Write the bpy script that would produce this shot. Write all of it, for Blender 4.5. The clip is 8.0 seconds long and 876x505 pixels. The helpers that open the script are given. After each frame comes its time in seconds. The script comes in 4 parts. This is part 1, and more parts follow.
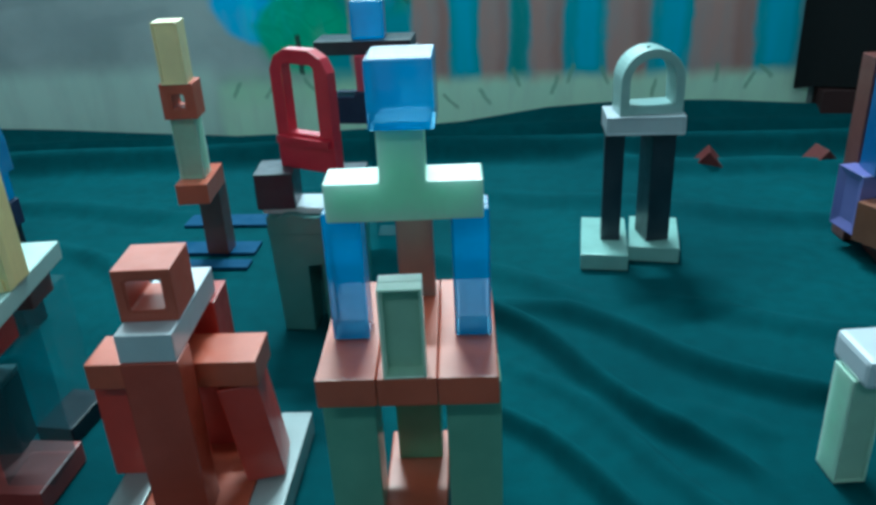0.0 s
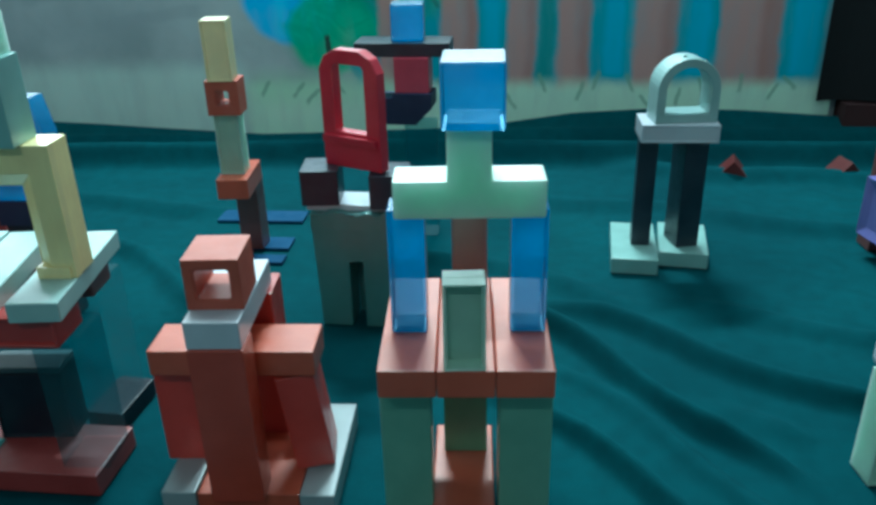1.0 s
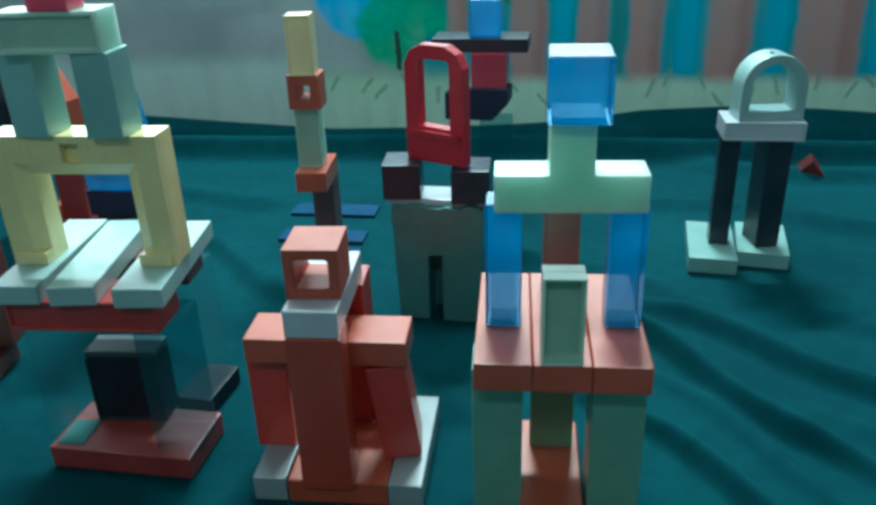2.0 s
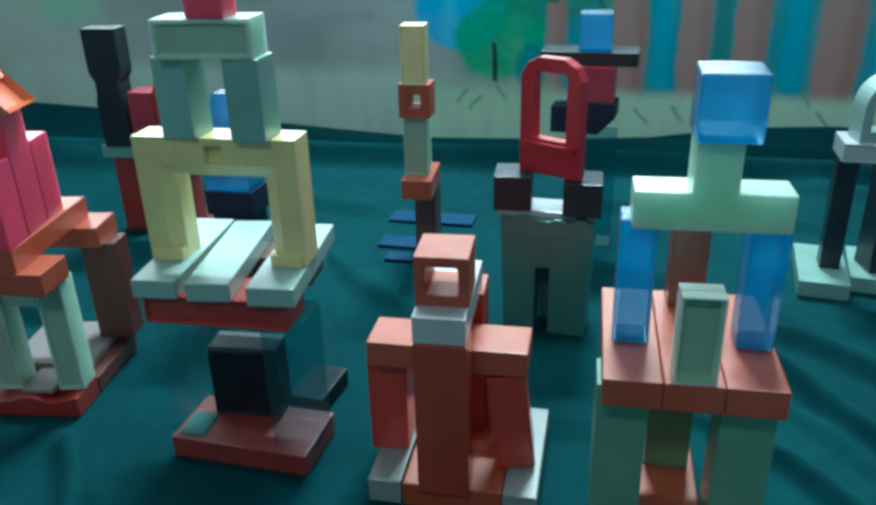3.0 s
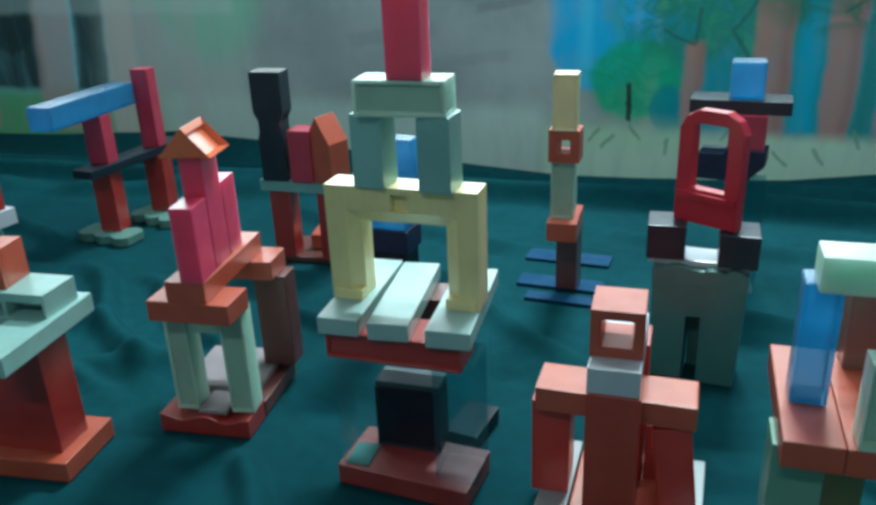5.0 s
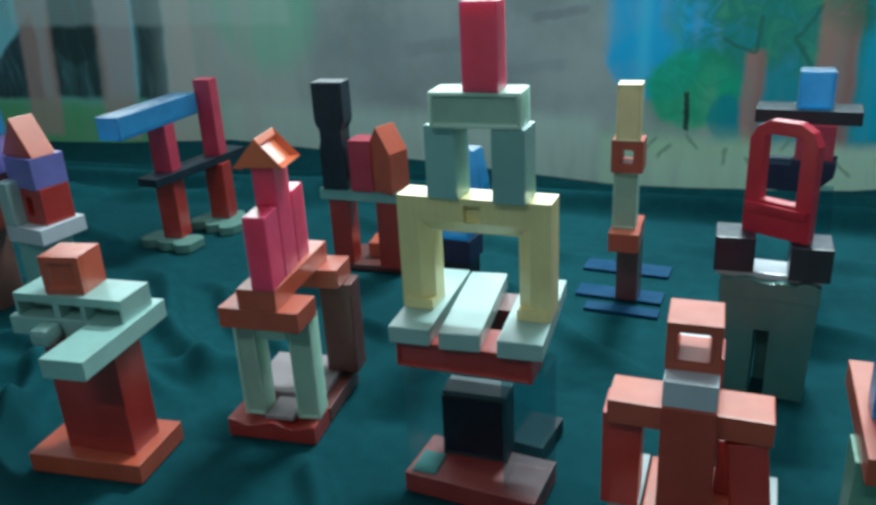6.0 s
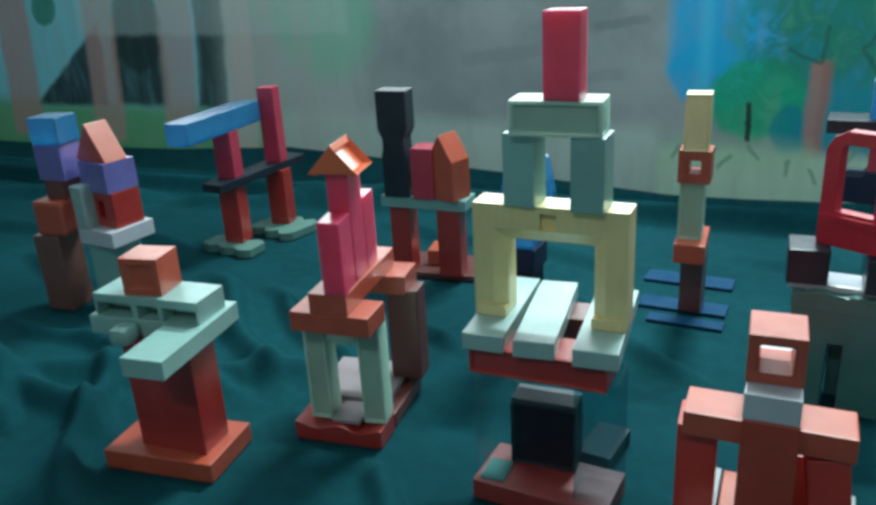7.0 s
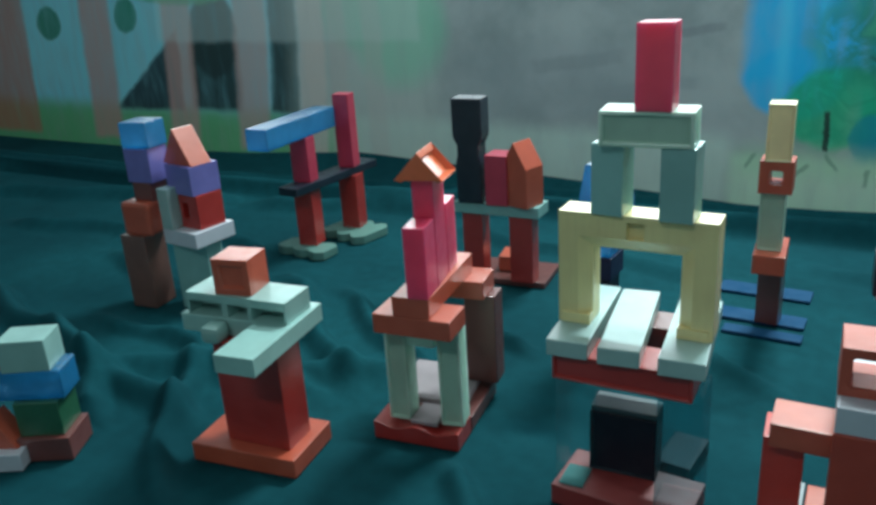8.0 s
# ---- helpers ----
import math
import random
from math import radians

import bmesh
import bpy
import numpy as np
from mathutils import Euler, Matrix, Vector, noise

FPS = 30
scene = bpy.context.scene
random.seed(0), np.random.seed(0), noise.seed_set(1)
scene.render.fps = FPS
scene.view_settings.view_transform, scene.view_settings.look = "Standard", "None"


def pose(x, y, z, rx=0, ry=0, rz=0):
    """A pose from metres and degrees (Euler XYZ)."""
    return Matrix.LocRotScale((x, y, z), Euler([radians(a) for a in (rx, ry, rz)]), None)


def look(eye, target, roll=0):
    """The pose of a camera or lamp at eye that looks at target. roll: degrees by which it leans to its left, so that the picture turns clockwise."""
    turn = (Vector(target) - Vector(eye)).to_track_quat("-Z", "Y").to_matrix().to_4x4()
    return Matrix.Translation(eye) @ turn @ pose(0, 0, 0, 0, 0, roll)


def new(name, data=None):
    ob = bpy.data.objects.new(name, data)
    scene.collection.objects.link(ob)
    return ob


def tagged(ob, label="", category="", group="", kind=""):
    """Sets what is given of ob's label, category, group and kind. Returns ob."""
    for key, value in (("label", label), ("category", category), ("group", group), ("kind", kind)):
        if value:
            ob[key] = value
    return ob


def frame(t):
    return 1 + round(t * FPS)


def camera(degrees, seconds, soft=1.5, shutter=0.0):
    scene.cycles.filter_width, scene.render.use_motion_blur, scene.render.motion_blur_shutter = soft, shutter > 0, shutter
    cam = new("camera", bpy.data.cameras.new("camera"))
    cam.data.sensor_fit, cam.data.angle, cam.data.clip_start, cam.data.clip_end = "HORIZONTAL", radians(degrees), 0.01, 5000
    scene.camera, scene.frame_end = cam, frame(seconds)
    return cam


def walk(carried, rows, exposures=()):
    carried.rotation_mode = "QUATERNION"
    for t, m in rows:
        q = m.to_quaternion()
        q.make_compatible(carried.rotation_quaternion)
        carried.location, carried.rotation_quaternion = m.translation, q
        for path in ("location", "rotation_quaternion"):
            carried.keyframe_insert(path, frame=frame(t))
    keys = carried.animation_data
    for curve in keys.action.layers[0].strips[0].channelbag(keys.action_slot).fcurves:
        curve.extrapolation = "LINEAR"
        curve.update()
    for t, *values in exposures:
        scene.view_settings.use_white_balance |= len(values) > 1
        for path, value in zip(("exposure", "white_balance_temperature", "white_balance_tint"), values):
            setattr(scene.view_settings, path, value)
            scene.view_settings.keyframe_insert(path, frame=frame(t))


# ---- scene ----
SOFT = 3.1
cam = camera(57.37, 8.0, soft=SOFT)
# seconds, eye, point looked at, roll
PATH = [
    (0, (0.0295, 0.0247, 0.5585), (-0.0449, 0.9255, 0.1309), -2.86),
    (0.5, (0.0086, 0.0150, 0.5593), (-0.0407, 0.9127, 0.1215), -1.94),
    (1, (-0.0192, -0.0012, 0.5650), (-0.0947, 0.9013, 0.1411), -1.40),
    (1.2, (-0.0291, -0.0052, 0.5650), (-0.1195, 0.8952, 0.1395), -1.29),
    (2.3, (-0.0769, -0.0112, 0.5644), (-0.2260, 0.8819, 0.1400), -2.02),
    (2.5, (-0.0886, -0.0138, 0.5644), (-0.2512, 0.8790, 0.1444), -1.86),
    (3, (-0.1202, -0.0250, 0.5690), (-0.3315, 0.8612, 0.1565), -1.60),
    (3.5, (-0.1356, -0.0335, 0.5757), (-0.3846, 0.8504, 0.1797), -2.48),
    (4, (-0.1489, -0.0409, 0.5825), (-0.4147, 0.8430, 0.1977), -2.55),
    (4.5, (-0.1679, -0.0557, 0.5970), (-0.4600, 0.8248, 0.2236), -2.57),
    (4.7, (-0.1758, -0.0610, 0.6020), (-0.4832, 0.8115, 0.2223), -2.52),
    (5.8, (-0.2114, -0.0788, 0.6130), (-0.5802, 0.7721, 0.2388), -2.78),
    (6, (-0.2157, -0.0817, 0.6131), (-0.5924, 0.7676, 0.2433), -3.07),
    (6.5, (-0.2263, -0.0905, 0.6125), (-0.6311, 0.7471, 0.2457), -3.51),
    (7, (-0.2461, -0.1015, 0.6149), (-0.6704, 0.7309, 0.2583), -3.30),
    (7.5, (-0.2612, -0.1147, 0.6188), (-0.7242, 0.6985, 0.2662), -3.74),
    (8, (-0.2693, -0.1316, 0.6240), (-0.7538, 0.6714, 0.2771), -3.67),
]
walk(cam, [(t, look(eye, aim, roll)) for t, eye, aim, roll in PATH], [(0, 0.26, 5430, -12), (1, 0.27, 5480, -11), (2.5, 0.23, 5650, -10), (4.5, 0.22, 5850, -3), (6, 0.22, 6050, 0), (8, 0.24, 6150, 2)])
LAMP_KEY, LAMP_TOP, LAMP_FRONT, LAMP_SHEEN = 42.0, 13.5, 17.0, 132.0

# ---- light of the room ----
def srgb(r, g, b):
    """Linear colour from 0..255 values."""
    out = []
    for v in (r, g, b):
        v /= 255.0
        out.append(v / 12.92 if v <= 0.04045 else ((v + 0.055) / 1.055) ** 2.4)
    return (*out, 1.0)


world = bpy.data.worlds.new("room_air")
scene.world = world
world.use_nodes = True
world.node_tree.nodes["Background"].inputs[0].default_value = (0.62, 0.86, 0.92, 1)
world.node_tree.nodes["Background"].inputs[1].default_value = 0.02


def area_lamp(name, place, target, sx, sy, watts, colour, spread=180, label="unseen tube-shaped lamp giving cool white light", category="lamp"):
    data = bpy.data.lights.new(name, "AREA")
    data.shape, data.size, data.size_y, data.energy, data.color = "RECTANGLE", sx, sy, watts, colour
    data.spread = radians(spread)
    ob = new(name, data)
    ob.matrix_world = look(place, target)
    return tagged(ob, label, category)


area_lamp("tube_light", (-0.28, 2.95, 3.3), (-0.06, 0.9, 0.0), 1.0, 0.15, LAMP_KEY, (0.88, 1.0, 1.0), 100)
# unseen overhead fill, added to brighten the mural and the cloth
area_lamp("fill_light", (-0.50, 1.20, 1.9), (-0.50, 1.20, 0.0), 2.4, 0.10, LAMP_TOP, (0.88, 1.0, 1.0))
# unseen fill from the near side, added to lift the front faces
area_lamp("fill_light", (-0.5, -2.3, 3.3), (-0.6, -0.4, 0.0), 1.3, 0.20, LAMP_FRONT, (0.88, 1.0, 1.0))
# unseen source, sized so its reflection puts a pale sheen on tops
area_lamp("sheen_light", (-2.85, 4.96, 1.82), (-2.85, 0.0, 1.82), 6.9, 0.80, LAMP_SHEEN, (0.92, 0.98, 1.0), 180, "unseen broad light behind, added for the sheen on block tops", "window light")

# ---- materials ----
def nodes_of(name):
    m = bpy.data.materials.new(name)
    m.use_nodes = True
    nt = m.node_tree
    return m, nt, nt.nodes["Principled BSDF"]


def noise_node(nt, scale, detail=4.0, rough=0.55, vec=None, dist=0.0):
    n = nt.nodes.new("ShaderNodeTexNoise")
    n.inputs["Scale"].default_value, n.inputs["Detail"].default_value = scale, detail
    n.inputs["Roughness"].default_value, n.inputs["Distortion"].default_value = rough, dist
    if vec is not None:
        nt.links.new(vec, n.inputs["Vector"])
    return n.outputs["Fac"]


def ramp(nt, fac, lo, hi, a=0.0, b=1.0):
    n = nt.nodes.new("ShaderNodeMapRange")
    n.interpolation_type = "SMOOTHSTEP"
    n.inputs["From Min"].default_value, n.inputs["From Max"].default_value = lo, hi
    n.inputs["To Min"].default_value, n.inputs["To Max"].default_value = a, b
    nt.links.new(fac, n.inputs["Value"])
    return n.outputs["Result"]


def maths(nt, op, a, b=None):
    n = nt.nodes.new("ShaderNodeMath")
    n.operation = op
    for i, v in enumerate((a, b)):
        if v is None:
            continue
        if isinstance(v, (int, float)):
            n.inputs[i].default_value = v
        else:
            nt.links.new(v, n.inputs[i])
    return n.outputs[0]


def mix(nt, fac, a, b):
    n = nt.nodes.new("ShaderNodeMix")
    n.data_type = "RGBA"
    for i, v in ((0, fac), (6, a), (7, b)):
        if isinstance(v, (int, float, tuple)):
            n.inputs[i].default_value = v
        else:
            nt.links.new(v, n.inputs[i])
    return n.outputs[2]


def bump(nt, bsdf, height, strength, distance):
    n = nt.nodes.new("ShaderNodeBump")
    n.inputs["Strength"].default_value, n.inputs["Distance"].default_value = strength, distance
    nt.links.new(height, n.inputs["Height"])
    nt.links.new(n.outputs["Normal"], bsdf.inputs["Normal"])


def plastic(name, rgb, rough=0.34, vary=0.08, grain=0.0, shine=0.75):
    """Moulded toy plastic: worn, slightly blotchy, each block a little different."""
    m, nt, bsdf = nodes_of(name)
    base = srgb(*rgb)
    co = nt.nodes.new("ShaderNodeTexCoord").outputs["Object"]
    rnd = nt.nodes.new("ShaderNodeObjectInfo").outputs["Random"]
    shift = nt.nodes.new("ShaderNodeVectorMath")
    shift.operation = "ADD"
    nt.links.new(co, shift.inputs[0])
    nt.links.new(rnd, shift.inputs[1])
    vec = shift.outputs[0]
    blot = ramp(nt, noise_node(nt, 22, 3, vec=vec), 0.3, 0.7)
    dark = tuple(c * (1 - vary) for c in base[:3]) + (1,)
    pale = tuple(min(1, c * (1 + 0.5 * vary) + 0.01) for c in base[:3]) + (1,)
    col = mix(nt, blot, dark, pale)
    if grain:
        stretch = nt.nodes.new("ShaderNodeMapping")
        stretch.inputs["Scale"].default_value = (160, 160, 12)
        nt.links.new(vec, stretch.inputs["Vector"])
        line = ramp(nt, noise_node(nt, 1.0, 3, vec=stretch.outputs[0]), 0.35, 0.7, 0, grain)
        col = mix(nt, line, col, tuple(c * 0.6 for c in base[:3]) + (1,))
    scuff = ramp(nt, noise_node(nt, 90, 4, vec=vec), 0.60, 0.85, 0.0, 0.08)
    col = mix(nt, scuff, col, tuple(0.9 * c + 0.03 for c in base[:3]) + (1,))
    tone = ramp(nt, rnd, 0.0, 1.0, -0.06, 0.06)
    hsv = nt.nodes.new("ShaderNodeHueSaturation")
    nt.links.new(maths(nt, "ADD", tone, 1.0), hsv.inputs["Value"])
    nt.links.new(col, hsv.inputs["Color"])
    nt.links.new(hsv.outputs[0], bsdf.inputs["Base Color"])
    nt.links.new(ramp(nt, noise_node(nt, 60, 3, vec=vec), 0.3, 0.7, rough - 0.03, rough + 0.10), bsdf.inputs["Roughness"])
    bsdf.inputs["Specular IOR Level"].default_value = shine
    # the glossy moulded skin
    bsdf.inputs["Coat Weight"].default_value = 0.7 * shine
    bsdf.inputs["Coat Roughness"].default_value = 0.7 * rough
    bsdf.inputs["Coat IOR"].default_value = 1.6
    bump(nt, bsdf, noise_node(nt, 50, 2, vec=vec), 0.03, 0.002)
    return m


def glowing_through(m, weight, reach=(1.0, 0.55, 0.65)):
    """Lets some light wander through thin plastic."""
    bsdf = m.node_tree.nodes["Principled BSDF"]
    bsdf.inputs["Subsurface Weight"].default_value = weight
    bsdf.inputs["Subsurface Radius"].default_value = reach
    bsdf.inputs["Subsurface Scale"].default_value = 0.05
    return m


def see_through(name, tint, milk, milky, rough, shine=1.0):
    """Thin transparent plastic: a tinted clear skin, part milky, with a gloss that grows at the edge."""
    m, nt, bsdf = nodes_of(name)
    nt.nodes.remove(bsdf)
    out = nt.nodes["Material Output"]
    co = nt.nodes.new("ShaderNodeTexCoord").outputs["Object"]
    clear = nt.nodes.new("ShaderNodeBsdfTransparent")
    clear.inputs[0].default_value = (*tint, 1)
    blot = ramp(nt, noise_node(nt, 30, 3, vec=co), 0.3, 0.7)
    soft = mix(nt, blot, tuple(0.85 * c for c in milk) + (1,), (*milk, 1))
    through_it = nt.nodes.new("ShaderNodeBsdfTranslucent")
    on_it = nt.nodes.new("ShaderNodeBsdfDiffuse")
    nt.links.new(soft, through_it.inputs[0])
    nt.links.new(soft, on_it.inputs[0])
    gloss = nt.nodes.new("ShaderNodeBsdfGlossy")
    gloss.inputs["Roughness"].default_value = rough
    edge = nt.nodes.new("ShaderNodeFresnel")
    edge.inputs[0].default_value = 1.55

    def blend(fac, a, b):
        n = nt.nodes.new("ShaderNodeMixShader")
        if isinstance(fac, float):
            n.inputs[0].default_value = fac
        else:
            nt.links.new(fac, n.inputs[0])
        nt.links.new(a, n.inputs[1])
        nt.links.new(b, n.inputs[2])
        return n.outputs[0]
    body = blend(milky, clear.outputs[0], blend(0.45, through_it.outputs[0], on_it.outputs[0]))
    nt.links.new(blend(maths(nt, "MULTIPLY", edge.outputs[0], shine), body, gloss.outputs[0]), out.inputs[0])
    return m


TERRA = plastic("terracotta_plastic", (192, 83, 56), 0.34)
# terracotta copy with less gloss, keeps the hollow cubes' insides dim
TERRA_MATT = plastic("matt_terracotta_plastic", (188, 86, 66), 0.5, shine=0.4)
SCARLET = plastic("scarlet_plastic", (206, 56, 42), 0.34)
BRICK = plastic("brick_red_plastic", (174, 44, 38), 0.34)
# gate base colour, darkened to carry the shade of the planks above
BRICK_SHADED = plastic("shaded_brick_red_plastic", (158, 46, 43), 0.55)
CRIMSON = glowing_through(plastic("crimson_plastic", (232, 58, 100), 0.34), 0.4)
# shaded copy of crimson, without the glow, for the stacks farther back
DIM_CRIMSON = plastic("dim_crimson_plastic", (196, 44, 78), 0.4)
ORANGE = plastic("orange_plastic", (222, 104, 56))
MINT = glowing_through(plastic("mint_plastic", (192, 231, 206), shine=0.55), 0.4, (0.8, 1.0, 0.9))
SAGE = plastic("sage_plastic", (140, 184, 180))
MOSS = plastic("moss_green_plastic", (122, 168, 146))
DARKMOSS = plastic("dark_moss_plastic", (92, 134, 100))
DULLSAGE = plastic("dull_sage_plastic", (98, 142, 132), 0.6)
WHITE = plastic("white_plastic", (204, 206, 216), vary=0.05)
OFFWHITE = plastic("pale_mint_plastic", (163, 190, 188), vary=0.06, shine=0.5)
BLACK = plastic("black_plastic", (26, 36, 52), 0.38, shine=0.5)
NAVY = plastic("navy_plastic", (18, 30, 70), 0.55, shine=0.4)
YELLOW = plastic("pale_yellow_plastic", (255, 232, 166), grain=0.12)
CREAM = plastic("cream_plastic", (250, 230, 176))
PURPLE = plastic("purple_plastic", (122, 116, 190))
MAROON = plastic("maroon_plastic", (112, 56, 52))
OLIVE = plastic("grey_green_plastic", (66, 118, 116))
GREEN = plastic("green_plastic", (40, 92, 62))
SKYBLUE = see_through("translucent_blue_plastic", (0.58, 0.85, 1.0), (0.08, 0.50, 1.0), 0.42, 0.25, 1.0)
ICEBLUE = see_through("pale_blue_core", (0.92, 0.98, 1.0), (0.80, 0.90, 1.0), 0.22, 0.3, 0.3)
DEEPBLUE = plastic("deep_blue_plastic", (5, 68, 108), 0.8, shine=0.2)
RUST = plastic("rust_red_plastic", (178, 58, 34))
# red darkened in its colour for the shade by the wall
SHADED_RED = plastic("shaded_red_plastic", (94, 36, 36), 0.5, shine=0.2)
DEEPSKY = plastic("strong_blue_plastic", (22, 92, 160), 0.4)
PINKWHITE = plastic("pinkish_white_plastic", (158, 142, 147), 0.75, vary=0.05)
GREYWHITE = plastic("grey_white_plastic", (158, 166, 170), vary=0.06)
DEEPRED = plastic("deep_red_plastic", (190, 24, 54), 0.36, shine=0.5)
SHEEN_GREY = plastic("sheen_grey_plastic", (74, 90, 96), 0.6)
GLOW_BLUE = see_through("glow_blue_plastic", (0.6, 0.9, 1.0), (0.40, 0.80, 1.0), 0.5, 0.4, 0.2)
INK = plastic("ink_black_plastic", (12, 19, 36), 0.5, shine=0.3)
PALE = plastic("pale_grey_mint_plastic", (152, 190, 184))
LIT_FOOT = see_through("lit_foot_plastic", (0.6, 0.86, 0.86), (0.36, 0.66, 0.64), 0.5, 0.4, 0.2)
CARAMEL = plastic("caramel_brown_plastic", (140, 80, 52), 0.45)
BROWN = plastic("faded_brown_plastic", (126, 84, 74))
TEAL_CLEAR = see_through("teal_clear_plastic", (0.70, 0.86, 0.89), (0.04, 0.17, 0.20), 0.14, 0.45, 0.1)
CLEAR = see_through("clear_plastic", (0.88, 0.97, 0.98), (0.20, 0.50, 0.54), 0.05, 0.4, 0.15)


def cloth_material():
    m, nt, bsdf = nodes_of("teal_cloth")
    co = nt.nodes.new("ShaderNodeTexCoord").outputs["Object"]
    big = ramp(nt, noise_node(nt, 2.2, 4, vec=co), 0.3, 0.72)
    col = mix(nt, big, srgb(17, 62, 70), srgb(27, 80, 88))
    small = ramp(nt, noise_node(nt, 38, 4, vec=co), 0.3, 0.75, 0, 0.35)
    col = mix(nt, small, col, srgb(9, 50, 57))
    lint = ramp(nt, noise_node(nt, 420, 2, vec=co), 0.66, 0.8, 0, 0.25)
    col = mix(nt, lint, col, srgb(14, 74, 80))
    nt.links.new(col, bsdf.inputs["Base Color"])
    bsdf.inputs["Roughness"].default_value = 0.9
    bsdf.inputs["Specular IOR Level"].default_value = 0.10
    weave = maths(nt, "ADD", noise_node(nt, 900, 2, vec=co), maths(nt, "MULTIPLY", noise_node(nt, 26, 4, vec=co), 2.5))
    bump(nt, bsdf, weave, 0.25, 0.004)
    return m


CLOTH = cloth_material()


def plaster(name, rgb, scale=6.0):
    m, nt, bsdf = nodes_of(name)
    co = nt.nodes.new("ShaderNodeTexCoord").outputs["Object"]
    base = srgb(*rgb)
    col = mix(nt, ramp(nt, noise_node(nt, scale, 6, vec=co), 0.3, 0.7), tuple(c * 0.85 for c in base[:3]) + (1,), base)
    col = mix(nt, ramp(nt, noise_node(nt, scale * 14, 4, vec=co), 0.55, 0.8, 0, 0.3), col, tuple(c * 0.7 for c in base[:3]) + (1,))
    nt.links.new(col, bsdf.inputs["Base Color"])
    bsdf.inputs["Roughness"].default_value = 0.85
    bump(nt, bsdf, noise_node(nt, 70, 5, vec=co), 0.2, 0.004)
    return m


def mural_material():
    """A hand-painted forest: grey mist, tree trunks, a waterfall, palms and a pale strip of grass."""
    m, nt, bsdf = nodes_of("painted_mural")
    co = nt.nodes.new("ShaderNodeTexCoord").outputs["Object"]
    wob = nt.nodes.new("ShaderNodeTexNoise")
    wob.inputs["Scale"].default_value, wob.inputs["Detail"].default_value = 9.0, 7.0
    wob.inputs["Roughness"].default_value = 0.62
    nt.links.new(co, wob.inputs["Vector"])
    off = nt.nodes.new("ShaderNodeVectorMath")
    off.operation = "MULTIPLY_ADD"
    off.inputs[1].default_value, off.inputs[2].default_value = (0.032, 0.0, 0.032), (-0.016, 0.0, -0.016)
    nt.links.new(wob.outputs["Color"], off.inputs[0])
    add = nt.nodes.new("ShaderNodeVectorMath")
    add.operation = "ADD"
    nt.links.new(co, add.inputs[0])
    nt.links.new(off.outputs[0], add.inputs[1])
    sep = nt.nodes.new("ShaderNodeSeparateXYZ")
    nt.links.new(add.outputs[0], sep.inputs[0])
    X, Z = sep.outputs["X"], sep.outputs["Z"]
    lean = maths(nt, "MULTIPLY", maths(nt, "SUBTRACT", Z, 0.15), ramp(nt, X, -2.0, -1.6, 0.10, 0.0))
    X = maths(nt, "SUBTRACT", X, lean)
    strokes = nt.nodes.new("ShaderNodeMapping")
    strokes.inputs["Scale"].default_value = (26, 1, 5)
    nt.links.new(add.outputs[0], strokes.inputs["Vector"])
    dry = ramp(nt, noise_node(nt, 1.0, 4, vec=strokes.outputs[0]), 0.25, 0.62, 0.76, 1.0)
    state = {"col": mix(nt, ramp(nt, noise_node(nt, 5, 5, vec=co), 0.3, 0.7), srgb(108, 116, 118), srgb(132, 138, 139))}

    def lay(mask, rgb, amount=1.0):
        state["col"] = mix(nt, maths(nt, "MULTIPLY", maths(nt, "MULTIPLY", mask, dry), amount), state["col"], srgb(*rgb))

    def box(x0, x1, z0, z1, soft=0.02):
        a = ramp(nt, X, x0 - soft, x0 + soft)
        b = ramp(nt, X, x1 - soft, x1 + soft, 1, 0)
        c = ramp(nt, Z, z0 - soft, z0 + soft)
        d = ramp(nt, Z, z1 - soft, z1 + soft, 1, 0)
        return maths(nt, "MULTIPLY", maths(nt, "MULTIPLY", a, b), maths(nt, "MULTIPLY", c, d))

    def blob(cx, cz, rx, rz, soft=0.25):
        u = maths(nt, "DIVIDE", maths(nt, "SUBTRACT", X, cx), rx)
        v = maths(nt, "DIVIDE", maths(nt, "SUBTRACT", Z, cz), rz)
        r = maths(nt, "ADD", maths(nt, "MULTIPLY", u, u), maths(nt, "MULTIPLY", v, v))
        return ramp(nt, r, 1 - soft, 1 + soft, 1, 0)

    def stroke(x0, z0, x1, z1, w):
        """A brush line: the distance to a segment."""
        dx, dz = x1 - x0, z1 - z0
        ln = math.hypot(dx, dz)
        ux, uz = dx / ln, dz / ln
        px, pz = maths(nt, "SUBTRACT", X, x0), maths(nt, "SUBTRACT", Z, z0)
        along = maths(nt, "ADD", maths(nt, "MULTIPLY", px, ux), maths(nt, "MULTIPLY", pz, uz))
        side = maths(nt, "ABSOLUTE", maths(nt, "SUBTRACT", maths(nt, "MULTIPLY", px, uz), maths(nt, "MULTIPLY", pz, ux)))
